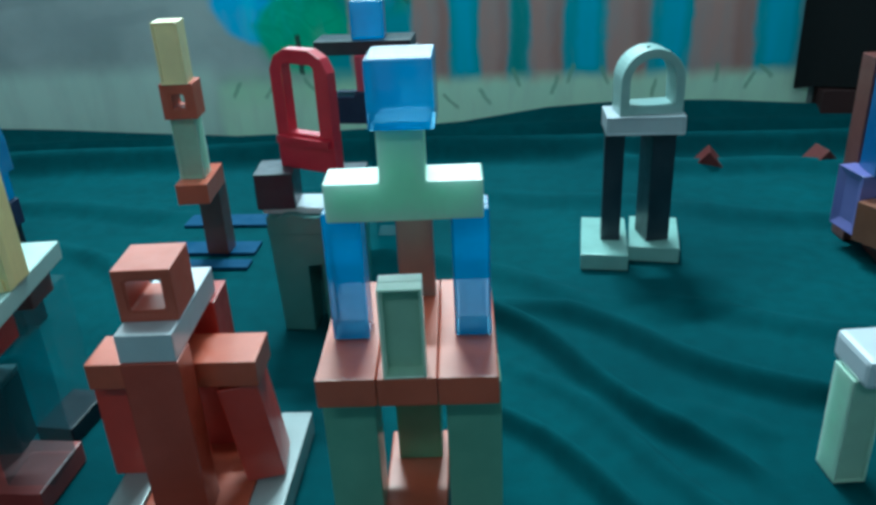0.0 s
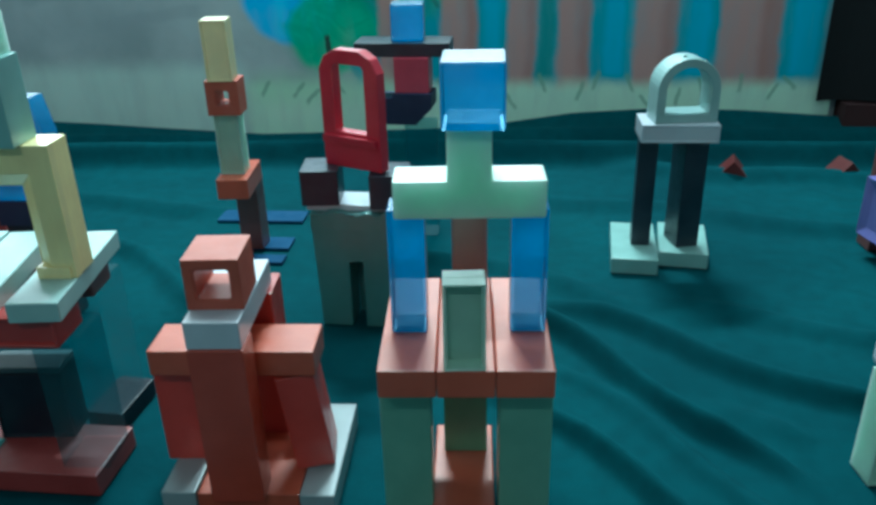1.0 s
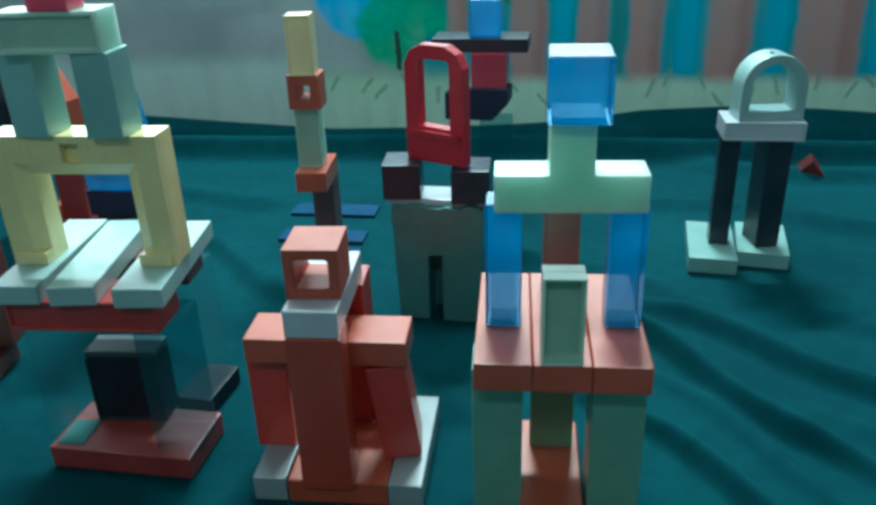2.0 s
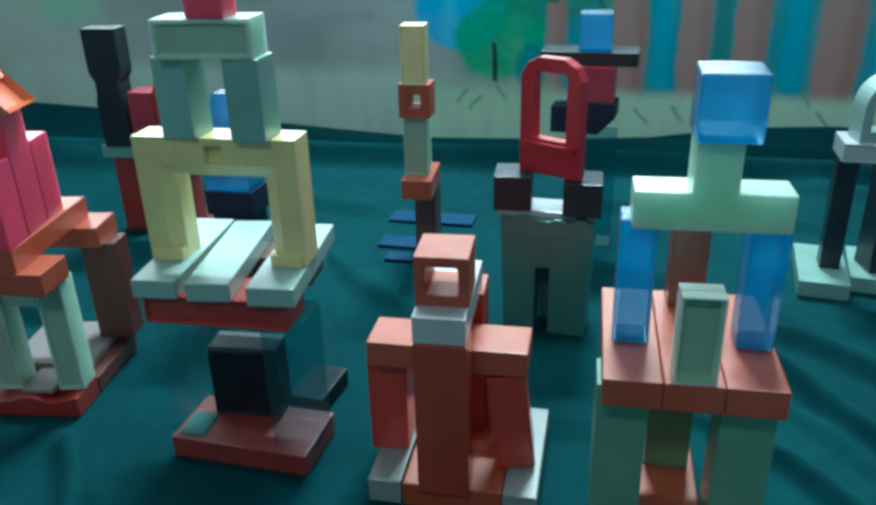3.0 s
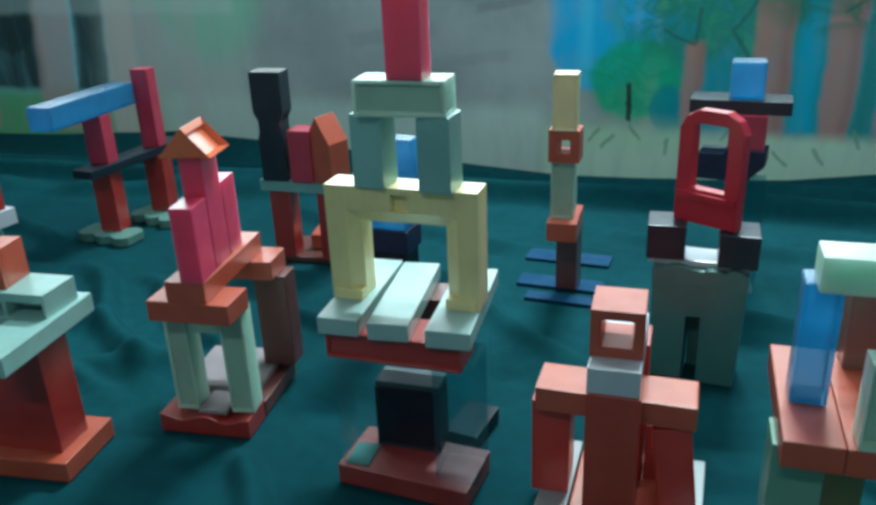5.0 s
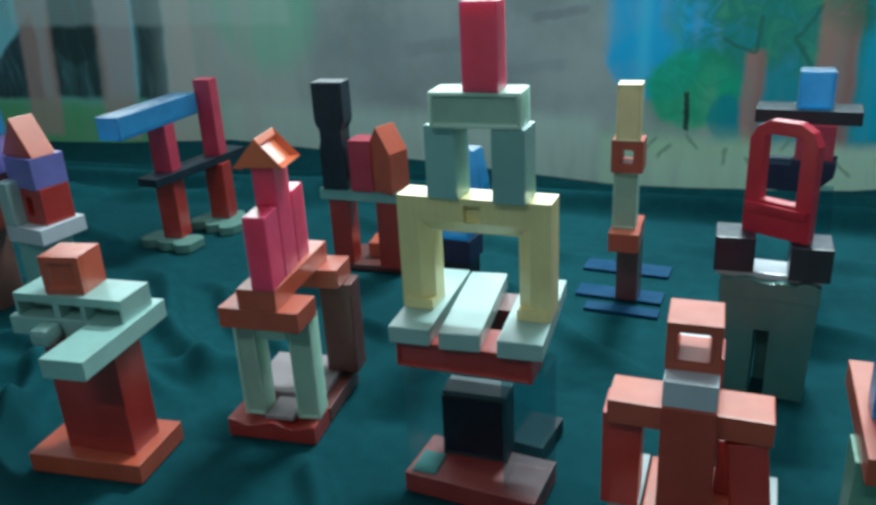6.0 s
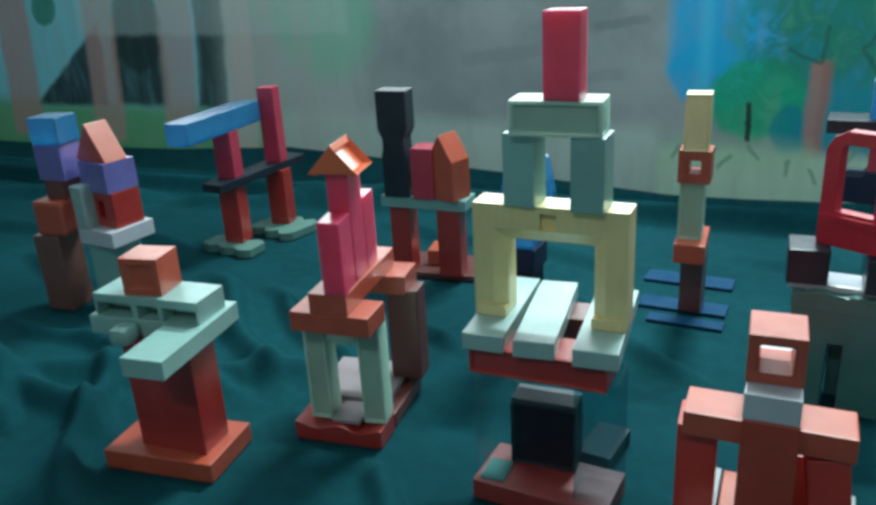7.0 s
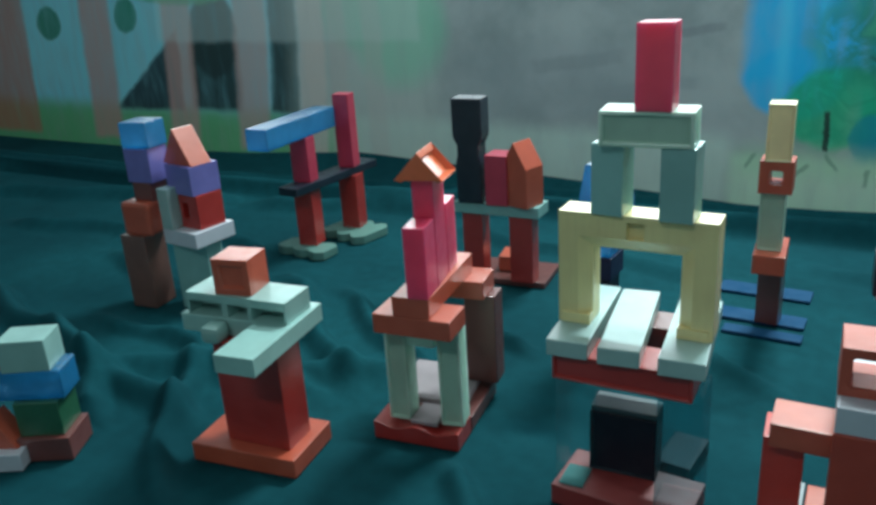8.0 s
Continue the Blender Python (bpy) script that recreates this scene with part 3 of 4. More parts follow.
def clear_box(spot, size, label, group, rot=0, material=CLEAR, name="clear_block", bottom=True, foot=False):
    """A hollow block of thin see-through plastic."""
    w, d, h = size
    bm = bmesh.new()
    add_box(bm, -w / 2, w / 2, -d / 2, d / 2, 0.0008, h)
    bmesh.ops.recalc_face_normals(bm, faces=bm.faces)
    if not bottom:
        bmesh.ops.delete(bm, geom=[f for f in bm.faces if f.normal.z < -0.9], context="FACES")
    round_edges(bm, 0.0028, 3)
    ob = mesh_object(name, bm, material)
    if foot:
        # pale plate added to imitate the brightly lit pillar bottom
        bm = bmesh.new()
        add_box(bm, -w / 2 + 0.003, w / 2 - 0.003, -d / 2 + 0.003, d / 2 - 0.008, 0.0008, 0.0030)
        round_edges(bm, 0.0006)
        part("foot", bm, LIT_FOOT, ob, "milky plate imitating the pillar's lit bottom")
    if material is SKYBLUE:
        # paler core, added to imitate light gathered inside the blue walls
        bm = bmesh.new()
        add_box(bm, -w / 2 + 0.005, w / 2 - 0.005, -d / 2 + 0.005, d / 2 - 0.005, 0.006, h - 0.006)
        round_edges(bm, 0.003, 2)
        part("core", bm, ICEBLUE, ob, "paler clear core")
        # pale plate, imitates the glow along the block's bottom
        bm = bmesh.new()
        add_box(bm, -w / 2 + 0.004, w / 2 - 0.004, -d / 2 + 0.004, d / 2 - 0.004, 0.0014, 0.0034)
        part("glow_plate", bm, GLOW_BLUE, ob, "pale blue plate imitating the bright glow at the bottom")
    place(ob, *spot, rot)
    return tagged(ob, label, "toy block", group)


# ---- bird-like figure on a terracotta base ----
G_BIRD = "bird-like figure of stacked blocks"
block((-0.981, 0.550, 0), (0.159, 0.099, 0.027), TERRA, "flat terracotta base block lying on the cloth", G_BIRD, 9)
block((-0.966, 0.550, 0.027), (0.098, 0.052, 0.147), BRICK, "upright brick-red block standing on the base", G_BIRD, 7)


def t_block(spot, bar, stem, depth, material, label, group, rot=0, tip=0, name="t_block"):
    (bw, bh), (sw, sh) = bar, stem
    line = [(-bw / 2, 0), (bw / 2, 0), (bw / 2, bh), (sw / 2, bh), (sw / 2, bh + sh), (-sw / 2, bh + sh), (-sw / 2, bh), (-bw / 2, bh)]
    return shaped(name, spot, line, [], depth, material, label, "toy block", group, rot, 0.0018, tip)


def cross_block():
    """A flat block: a bar with a tongue towards one end."""
    line = [(-0.080, -0.034), (0.036, -0.034), (0.036, -0.126), (0.092, -0.126), (0.092, 0.040), (-0.080, 0.040)]
    bm = extrude_outline(line, [], 0.025)
    round_edges(bm, 0.0018)
    ob = mesh_object("tongue_block", bm, PALE)
    # the outline was drawn upright: lay it down, tongue forward
    ob.matrix_basis = pose(-1.000, 0.575, 0.1865, 0, 0, 9) @ pose(0, 0, 0, -90, 0, 0)
    return tagged(ob, "pale mint tongue-shaped block lying flat on the column", "toy block", G_BIRD)


cross_block()
block((-1.008, 0.523, 0.174), (0.027, 0.030, 0.024), PALE, "small rounded mint peg block beside the tongue", G_BIRD, 9, r=0.008)


def notched_bar(spot, w, d, h, material, label, group, rot):
    """A bar with three slots cut in the lower front."""
    line = [(-w / 2, 0)]
    for x0, x1 in ((-0.95, -0.28), (-0.16, 0.24), (0.32, 0.96)):
        line += [(x0 * w / 2, 0), (x0 * w / 2, h * 0.62), (x1 * w / 2, h * 0.62), (x1 * w / 2, 0)]
    line += [(w / 2, 0), (w / 2, h), (-w / 2, h)]
    ob = shaped("notched_block", spot, line, [], d, material, label, "toy block", group, rot, 0.001)
    # added panel stops light from behind, leaving the slots in shade
    bm = bmesh.new()
    add_box(bm, -w * 0.475, w * 0.475, -d * 0.05, d * 0.42, 0.001, h * 0.66)
    part("back_panel", bm, material, ob)
    return ob


notched_bar((-0.992, 0.573, 0.199), 0.155, 0.058, 0.030, PALE, "pale mint bar block with slots along its underside", G_BIRD, 7)
block((-0.998, 0.573, 0.229), (0.053, 0.048, 0.049), TERRA, "terracotta cube sitting on the slotted bar", G_BIRD, 13, ("front",), "toy_cube", rim=0.012, deep=0.006)

# ---- red stepped tower with a roof ----
G_TOWER = "red tower of stacked blocks"


def wavy_slab(spot, w, d, h, material, label, group, rot):
    """A slab with a scalloped upper front edge."""
    top = [(w / 2 - w * i / 24, h - 0.0035 + 0.0035 * math.cos(i / 24 * 4 * math.pi)) for i in range(25)]
    return shaped("wavy_block", spot, [(-w / 2, 0), (w / 2, 0), *top], [], d, material, label, "toy block", group, rot, 0.001)


wavy_slab((-0.797, 0.672, 0), 0.125, 0.050, 0.026, BRICK, "dark red block with a wavy edge lying on the cloth", G_TOWER, 8)
block((-0.806, 0.755, 0), (0.12, 0.11, 0.022), MAROON, "flat maroon block lying on the cloth", G_TOWER, 8)
block((-0.826, 0.675, 0.026), (0.030, 0.032, 0.144), MINT, "slim mint pillar block carrying the terracotta slab", G_TOWER, 8, ("front",))
block((-0.752, 0.688, 0.026), (0.031, 0.032, 0.144), MINT, "slim mint pillar block carrying the terracotta slab", G_TOWER, 12, ("front",))
block((-0.790, 0.677, 0.140), (0.040, 0.020, 0.030), MINT, "small mint block wedged between the pillars", G_TOWER, 8)
block((-0.789, 0.681, 0.026), (0.040, 0.048, 0.006), PINKWHITE, "thin pinkish white plate block between the mint pillars", G_TOWER, 8)
block((-0.822, 0.768, 0.022), (0.112, 0.108, 0.009), PINKWHITE, "pinkish white plate block lying behind the mint pillars", G_TOWER, 10)
block((-0.764, 0.806, 0.031), (0.046, 0.036, 0.139), MAROON, "upright maroon pillar block at the back of the tower", G_TOWER, 8)
block((-0.784, 0.663, 0.170), (0.108, 0.054, 0.027), TERRA, "terracotta slab block across the mint pillars", G_TOWER, 7)
block((-0.806, 0.792, 0.170), (0.110, 0.055, 0.027), TERRA, "terracotta slab block on the maroon pillar", G_TOWER, 10)
block((-0.793, 0.722, 0.197), (0.051, 0.172, 0.027), TERRA, "long terracotta slab block bridging two slabs", G_TOWER, 9)
block((-0.772, 0.658, 0.224), (0.028, 0.043, 0.094), CRIMSON, "low crimson block standing at the row's front", G_TOWER, 13)
block((-0.782, 0.703, 0.224), (0.028, 0.046, 0.143), CRIMSON, "tall crimson block carrying the orange roof", G_TOWER, 13)
block((-0.7925, 0.7485, 0.224), (0.028, 0.042, 0.097), CRIMSON, "crimson block standing behind the taller one", G_TOWER, 13)


def sunk_roof(spot, w, d, h, material, label, group, rot, rim=0.005, deep=0.009):
    """A triangular block with solid ends and slopes sunk inside a rim."""
    bm = extrude_outline([(-w / 2, 0), (w / 2, 0), (0, h)], [], d)
    for s in (-1, 1):
        n = Vector((s * h, 0, w / 2)).normalized()
        face = max(bm.faces, key=lambda f: f.normal.dot(n))
        bmesh.ops.inset_region(bm, faces=[face], thickness=rim, depth=0)
        bmesh.ops.translate(bm, verts=face.verts, vec=-n * deep)
    round_edges(bm, 0.0008)
    ob = mesh_object("roof_block", bm, material)
    place(ob, *spot, rot)
    return tagged(ob, label, "toy block", group)


sunk_roof((-0.7835, 0.702, 0.367), 0.064, 0.061, 0.0355, ORANGE, "orange triangular roof block with sunken slopes", G_TOWER, 13)

# ---- gate tower with the yellow arch ----
G_GATE = "tall gate of stacked blocks with a yellow arch"
block((-0.500, 0.650, 0), (0.160, 0.082, 0.026), BRICK_SHADED, "flat base block on the cloth, red darkened for shade", G_GATE, -2)
block((-0.461, 0.752, 0), (0.044, 0.074, 0.022), INK, "black block lying on the cloth behind the base", G_GATE, -6)
clear_box((-0.464, 0.750, 0.022), (0.038, 0.060, 0.159), "clear plastic pillar block standing on the black one", G_GATE, -6, CLEAR, bottom=False)
clear_box((-0.560, 0.640, 0.026), (0.034, 0.050, 0.155), "clear plastic pillar block, nearly invisible", G_GATE, 2, bottom=False, foot=True)
clear_box((-0.438, 0.644, 0.026), (0.048, 0.052, 0.155), "clear teal-tinted plastic pillar block", G_GATE, 2, TEAL_CLEAR, bottom=False)
block((-0.513, 0.682, 0.026), (0.079, 0.036, 0.081), INK, "black block standing between the clear pillars", G_GATE, 4, ("front",), rim=0.004, deep=0.003)
# added grey plate, imitates the reflection on the black block's top
block((-0.513, 0.684, 0.107), (0.078, 0.036, 0.007), SHEEN_GREY, "thin grey plate imitating top sheen on the black block", G_GATE, 4)
block((-0.497, 0.622, 0.181), (0.150, 0.050, 0.0315), BRICK, "red bar block under the white planks", G_GATE, 2, ("front",))
block((-0.502, 0.718, 0.181), (0.132, 0.046, 0.0315), MAROON, "dark red bar block under the back of the white planks", G_GATE, 3)
for wx, wy, wr, ww in ((-0.559, 0.669, 5, 0.045), (-0.5075, 0.671, 8, 0.044), (-0.440, 0.672, 6, 0.047)):
    block((wx, wy, 0.2125), (ww, 0.162, 0.0195), OFFWHITE, "white plank block lying across the red bars", G_GATE, wr)


def yellow_arch():
    """An arch with a sloping band round the opening, plain feet and a notch in the middle of the lintel."""
    w, h, leg, lintel, d, step, slope, foot = 0.166, 0.129, 0.036, 0.040, 0.036, 0.014, 0.009, 0.012
    x, a = w / 2, w / 2 - leg
    line = [(-x, 0), (-a, 0), (-a, h - lintel), (a, h - lintel), (a, 0), (x, 0), (x, h), (-x, h)]
    bm = extrude_outline(line, [], d - slope)
    round_edges(bm, 0.0012)
    ob = mesh_object("arch_block", bm, YELLOW)
    place(ob, -0.497, 0.658 + slope / 2, 0.232, 2)
    # the front skin: outer face, slope and notch
    y0, y1, yn = -d / 2 - slope / 2, -d / 2 + slope / 2 + 0.0012, -d / 2 + slope / 2 - 0.001
    b, top, nw, nh = a + step, h - lintel + step, 0.009, 0.019
    bm = bmesh.new()

    def ring(points, y):
        return [bm.verts.new((px, y, pz)) for px, pz in points]
    of, back = ring(((-x, 0), (-x, h), (x, h), (x, 0)), y0), ring(((-x, 0), (-x, h), (x, h), (x, 0)), y1)
    fr, dp = ring(((-b, foot), (-b, top), (b, top), (b, foot)), y0), ring(((-a, foot), (-a, h - lintel), (a, h - lintel), (a, foot)), y1)
    low = ring(((-b, 0), (b, 0)), y0)
    cut = ((-nw, top), (-nw, top + nh), (nw, top + nh), (nw, top))
    n0, n1 = ring(cut, y0), ring(cut, yn)
    bm.faces.new((of[0], of[1], fr[1], fr[0], low[0]))
    bm.faces.new((of[1], of[2], n0[2], n0[1]))
    bm.faces.new((of[1], n0[1], n0[0], fr[1]))
    bm.faces.new((of[2], fr[2], n0[3], n0[2]))
    bm.faces.new((of[2], of[3], low[1], fr[3], fr[2]))
    bm.faces.new(n1)
    for i in range(3):
        bm.faces.new((n0[i], n0[i + 1], n1[i + 1], n1[i]))
        bm.faces.new((of[i], back[i], back[i + 1], of[i + 1]))
    bm.faces.new((fr[0], fr[1], dp[1], dp[0]))
    bm.faces.new((fr[1], fr[2], dp[2], dp[1]))
    bm.faces.new((n0[0], n1[0], n1[3], n0[3]))
    bm.faces.new((fr[2], fr[3], dp[3], dp[2]))
    part("front_plate", bm, YELLOW, ob)
    for s in (-1, 1):
        bm = bmesh.new()
        add_box(bm, min(s * a, s * (x - 0.004)), max(s * a, s * (x - 0.004)), y0 - 0.003, y1 + 0.001, 0.0004, foot)
        round_edges(bm, 0.0025)
        part("foot", bm, YELLOW, ob)
    return tagged(ob, "pale yellow arch block with grooved legs on the white planks", "toy block", G_GATE)


yellow_arch()
block((-0.525, 0.652, 0.361), (0.034, 0.036, 0.076), SAGE, "sage green pillar block standing on the yellow arch", G_GATE, -2)
block((-0.454, 0.652, 0.361), (0.034, 0.040, 0.076), SAGE, "sage green pillar block standing on the yellow arch", G_GATE, 1)
block((-0.487, 0.648, 0.437), (0.092, 0.042, 0.035), MINT, "mint block with a sunken face across two pillars", G_GATE, 5, ("front",), rim=0.006, deep=0.004)
block((-0.479, 0.642, 0.472), (0.036, 0.030, 0.083), CRIMSON, "upright crimson block at the top of the gate", G_GATE, 2)

# ---- robot figure ----
G_ROBOT = "robot figure of stacked blocks"
block((-0.331, 0.660, 0), (0.034, 0.150, 0.028), GREYWHITE, "greyish white plank block under the robot", G_ROBOT, 2)
block((-0.262, 0.662, 0), (0.100, 0.150, 0.027), TERRA, "terracotta plank block under the robot", G_ROBOT, 2)
block((-0.193, 0.662, 0), (0.034, 0.150, 0.028), GREYWHITE, "greyish white plank block under the robot", G_ROBOT, 1)
block((-0.266, 0.593, 0.027), (0.050, 0.034, 0.170), RUST, "tall rust-red block as the robot's body", G_ROBOT, 3)
block((-0.268, 0.705, 0.027), (0.048, 0.046, 0.170), BRICK, "tall red block behind the robot's body", G_ROBOT, 3)
block((-0.337, 0.660, 0.028), (0.040, 0.050, 0.114), SCARLET, "bright red block as the robot's leg", G_ROBOT, 4)
block((-0.203, 0.652, 0.030), (0.038, 0.050, 0.109), SCARLET, "bright red block as the robot's leaning leg", G_ROBOT, 8, roll=-7)
block((-0.229, 0.706, 0.027), (0.028, 0.036, 0.070), BRICK, "low brick-red block standing behind the robot's leg", G_ROBOT, 3)
block((-0.270, 0.645, 0.142), (0.158, 0.052, 0.027), TERRA, "terracotta beam block as the robot's arms", G_ROBOT, 2)
block((-0.269, 0.641, 0.197), (0.049, 0.127, 0.027), WHITE, "white slab block as the robot's collar", G_ROBOT, 3)
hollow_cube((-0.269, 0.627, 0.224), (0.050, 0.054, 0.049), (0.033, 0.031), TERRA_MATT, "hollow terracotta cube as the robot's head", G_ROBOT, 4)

# ---- figure with blue legs and a T-shaped body ----
G_TEE = "figure with a T-shaped body and blue legs"
block((-0.052, 0.640, 0), (0.060, 0.150, 0.020), TERRA, "terracotta plank block lying on the cloth", G_TEE, 2)
block((-0.103, 0.612, 0), (0.046, 0.045, 0.166), MOSS, "grey-green pillar block standing on the cloth", G_TEE, 3)
block((0.006, 0.616, 0), (0.048, 0.045, 0.166), MOSS, "grey-green pillar block standing on the cloth", G_TEE, 3)
block((-0.052, 0.690, 0.020), (0.044, 0.040, 0.146), DARKMOSS, "dark grey-green pillar block in the middle", G_TEE, 2)
for sx in (-0.099, -0.049, 0.001):
    block((sx, 0.645 + 0.04 * (sx + 0.049), 0.166), (0.0495, 0.172, 0.027), TERRA, "terracotta plank block of the raised platform", G_TEE, 2.5)
clear_box((-0.099, 0.634, 0.193), (0.032, 0.034, 0.1195), "translucent blue pillar block as a leg", G_TEE, 2, SKYBLUE, "blue_block")
clear_box((0.007, 0.640, 0.193), (0.032, 0.034, 0.1195), "translucent blue pillar block as a leg", G_TEE, 2, SKYBLUE, "blue_block")
block((-0.047, 0.572, 0.193), (0.035, 0.027, 0.081), MINT, "mint block with a sunken face at the platform's front", G_TEE, 4, ("front",), rim=0.0035, deep=0.014)
block((-0.048, 0.712, 0.193), (0.034, 0.032, 0.1195), BROWN, "upright brown block at the platform's back", G_TEE, 4)
t_block((-0.044, 0.620, 0.3125), (0.125, 0.033), (0.036, 0.0435), 0.038, MINT, "mint T-shaped block as the figure's body and neck", G_TEE, 3)
clear_box((-0.040, 0.614, 0.389), (0.050, 0.052, 0.053), "translucent blue cube as the figure's head", G_TEE, 1, SKYBLUE, "blue_cube")

# ---- white arch on black legs ----
G_ARCH = "white arch figure on black legs"
block((0.198, 1.202, 0), (0.071, 0.145, 0.026), PALE, "pale mint plank block lying on the cloth", G_ARCH, -6)
block((0.2785, 1.216, 0), (0.076, 0.122, 0.025), PALE, "pale mint plank block lying on the cloth", G_ARCH, -9)
block((0.207, 1.199, 0.026), (0.029, 0.034, 0.178), BLACK, "tall black pillar block on the white planks", G_ARCH, -5)
block((0.273, 1.205, 0.025), (0.036, 0.050, 0.179), BLACK, "tall black pillar block on the white planks", G_ARCH, 12)
block((0.245, 1.187, 0.204), (0.112, 0.066, 0.027), WHITE, "white slab block across the black pillars", G_ARCH, -1, ("front",), rim=0.004, deep=0.002)


def d_ring():
    w, h, t = 0.092, 0.094, 0.013
    r = w / 2

    def half(r, z0, n=20):
        return [(r * math.cos(math.pi * i / n), z0 + r * math.sin(math.pi * i / n)) for i in range(n + 1)]
    outer = [(-r, 0), (r, 0), *half(r, h - r)]
    inner = [(-r + t, t), (r - t, t), *half(r - t, h - r)]
    ob = shaped("arch_block", (0.250, 1.187, 0.231), outer, [inner], 0.046, OFFWHITE, "white half-round arch block with two screws", "toy block", G_ARCH, 7, 0.0012)
    for sx in (-0.006, 0.026):
        bm = bmesh.new()
        bmesh.ops.create_cone(bm, cap_ends=True, segments=12, radius1=0.0028, radius2=0.0024, depth=0.002)
        s = part("screw", bm, BLACK, ob, "small dark screw head")
        bm = bmesh.new()
        bmesh.ops.create_cone(bm, cap_ends=True, segments=14, radius1=0.0042, radius2=0.0040, depth=0.0012)
        washer = part("washer", bm, SAGE, s)
        z = h - r + math.sqrt(r * r - sx * sx)
        s.matrix_basis = pose(sx, -0.006, z + 0.0006, 0, math.degrees(math.asin(sx / r)), 0)
        washer.matrix_basis = pose(0, 0, -0.0006)
    return ob


d_ring()
prism((0.452, 1.580, -0.001), 0.075, 0.05, 0.042, SHADED_RED, "red triangular block on the cloth, darkened for shade there", "loose red triangular blocks", -12)
prism((0.673, 1.585, -0.001), 0.075, 0.05, 0.038, SHADED_RED, "red triangular block near the wall, darkened for shade there", "loose red triangular blocks", 10)

# ---- slender tower ----
G_SLIM = "slender tower on a blue base"
for sx, sy, sw, sd in ((-0.455, 1.345, 0.160, 0.050), (-0.447, 1.226, 0.150, 0.046), (-0.432, 1.163, 0.125, 0.030)):
    block((sx, sy, -0.001), (sw, sd, 0.006), DEEPBLUE, "thin blue plate block lying on the cloth", G_SLIM, -1)
block((-0.431, 1.215, 0.005), (0.037, 0.034, 0.118), MAROON, "upright maroon pillar block on the blue strips", G_SLIM, -4)
block((-0.430, 1.172, 0.123), (0.048, 0.098, 0.032), TERRA, "terracotta slab block on the maroon pillar", G_SLIM, 4)
block((-0.432, 1.165, 0.155), (0.037, 0.034, 0.096), MINT, "upright mint block with a sunken face", G_SLIM, 2, ("front",), rim=0.004, deep=0.003)
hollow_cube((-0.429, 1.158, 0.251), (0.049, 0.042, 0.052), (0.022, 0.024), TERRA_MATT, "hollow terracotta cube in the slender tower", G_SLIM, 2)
block((-0.428, 1.150, 0.303), (0.037, 0.036, 0.087), CREAM, "upright pale yellow block at the tower's top", G_SLIM, 4, ("front",), rim=0.004, deep=0.003)

# ---- red window frame on a grey-green gate ----
G_WINDOW = "figure with a red window frame"


def castle_gate():
    """A gate block with a slot in the foot and a scalloped top."""
    w, h = 0.124, 0.168
    line = [(-w / 2 + 0.006, 0), (-0.014, 0), (-0.013, 0.098), (0.006, 0.100), (0.006, 0), (w / 2 - 0.006, 0), (w / 2, h - 0.0005), (-w / 2, h - 0.0005)]
    ob = shaped("gate_block", (-0.205, 0.985, 0), line, [], 0.056, OLIVE, "dark grey-green gate block with a scalloped top", "toy block", G_WINDOW, -4, 0.0012)
    # added plate behind the slot blocks light so the slot stays dark
    bm = bmesh.new()
    add_box(bm, -0.0125, 0.0055, 0.016, 0.022, 0.001, 0.097)
    part("slot_back", bm, OLIVE, ob)
    # uneven round merlons along the front edge, over the plate behind them
    top = []
    for i in range(41):
        u = i / 40
        bumps = max(0.011 * max(0.0, 1 - ((u - c) / r) ** 2) ** 0.5 * k for c, r, k in ((0.27, 0.16, 0.9), (0.52, 0.05, 0.25), (0.62, 0.10, 0.75), (0.86, 0.11, 1.0)))
        top.append((-w / 2 + w * u, h - 0.012 + 0.006 * min(1, u / 0.1) + bumps))
    top.reverse()
    bm = extrude_outline([(-w / 2, h - 0.024), (w / 2, h - 0.024), *top], [], 0.012)
    round_edges(bm, 0.001)
    crest = part("crest", bm, OLIVE, ob, "row of worn rounded merlons")
    crest.matrix_basis = pose(0, -0.0226, 0)
    return ob


castle_gate()
block((-0.2085, 0.994, 0.168), (0.130, 0.050, 0.009), WHITE, "thin white plate block on the gate", G_WINDOW, -3)
block((-0.255, 0.993, 0.177), (0.050, 0.058, 0.048), BLACK, "black cube on the white plate", G_WINDOW, 4, name="toy_cube")
block((-0.162, 0.981, 0.177), (0.050, 0.058, 0.046), BLACK, "black cube on the white plate", G_WINDOW, 2, name="toy_cube")


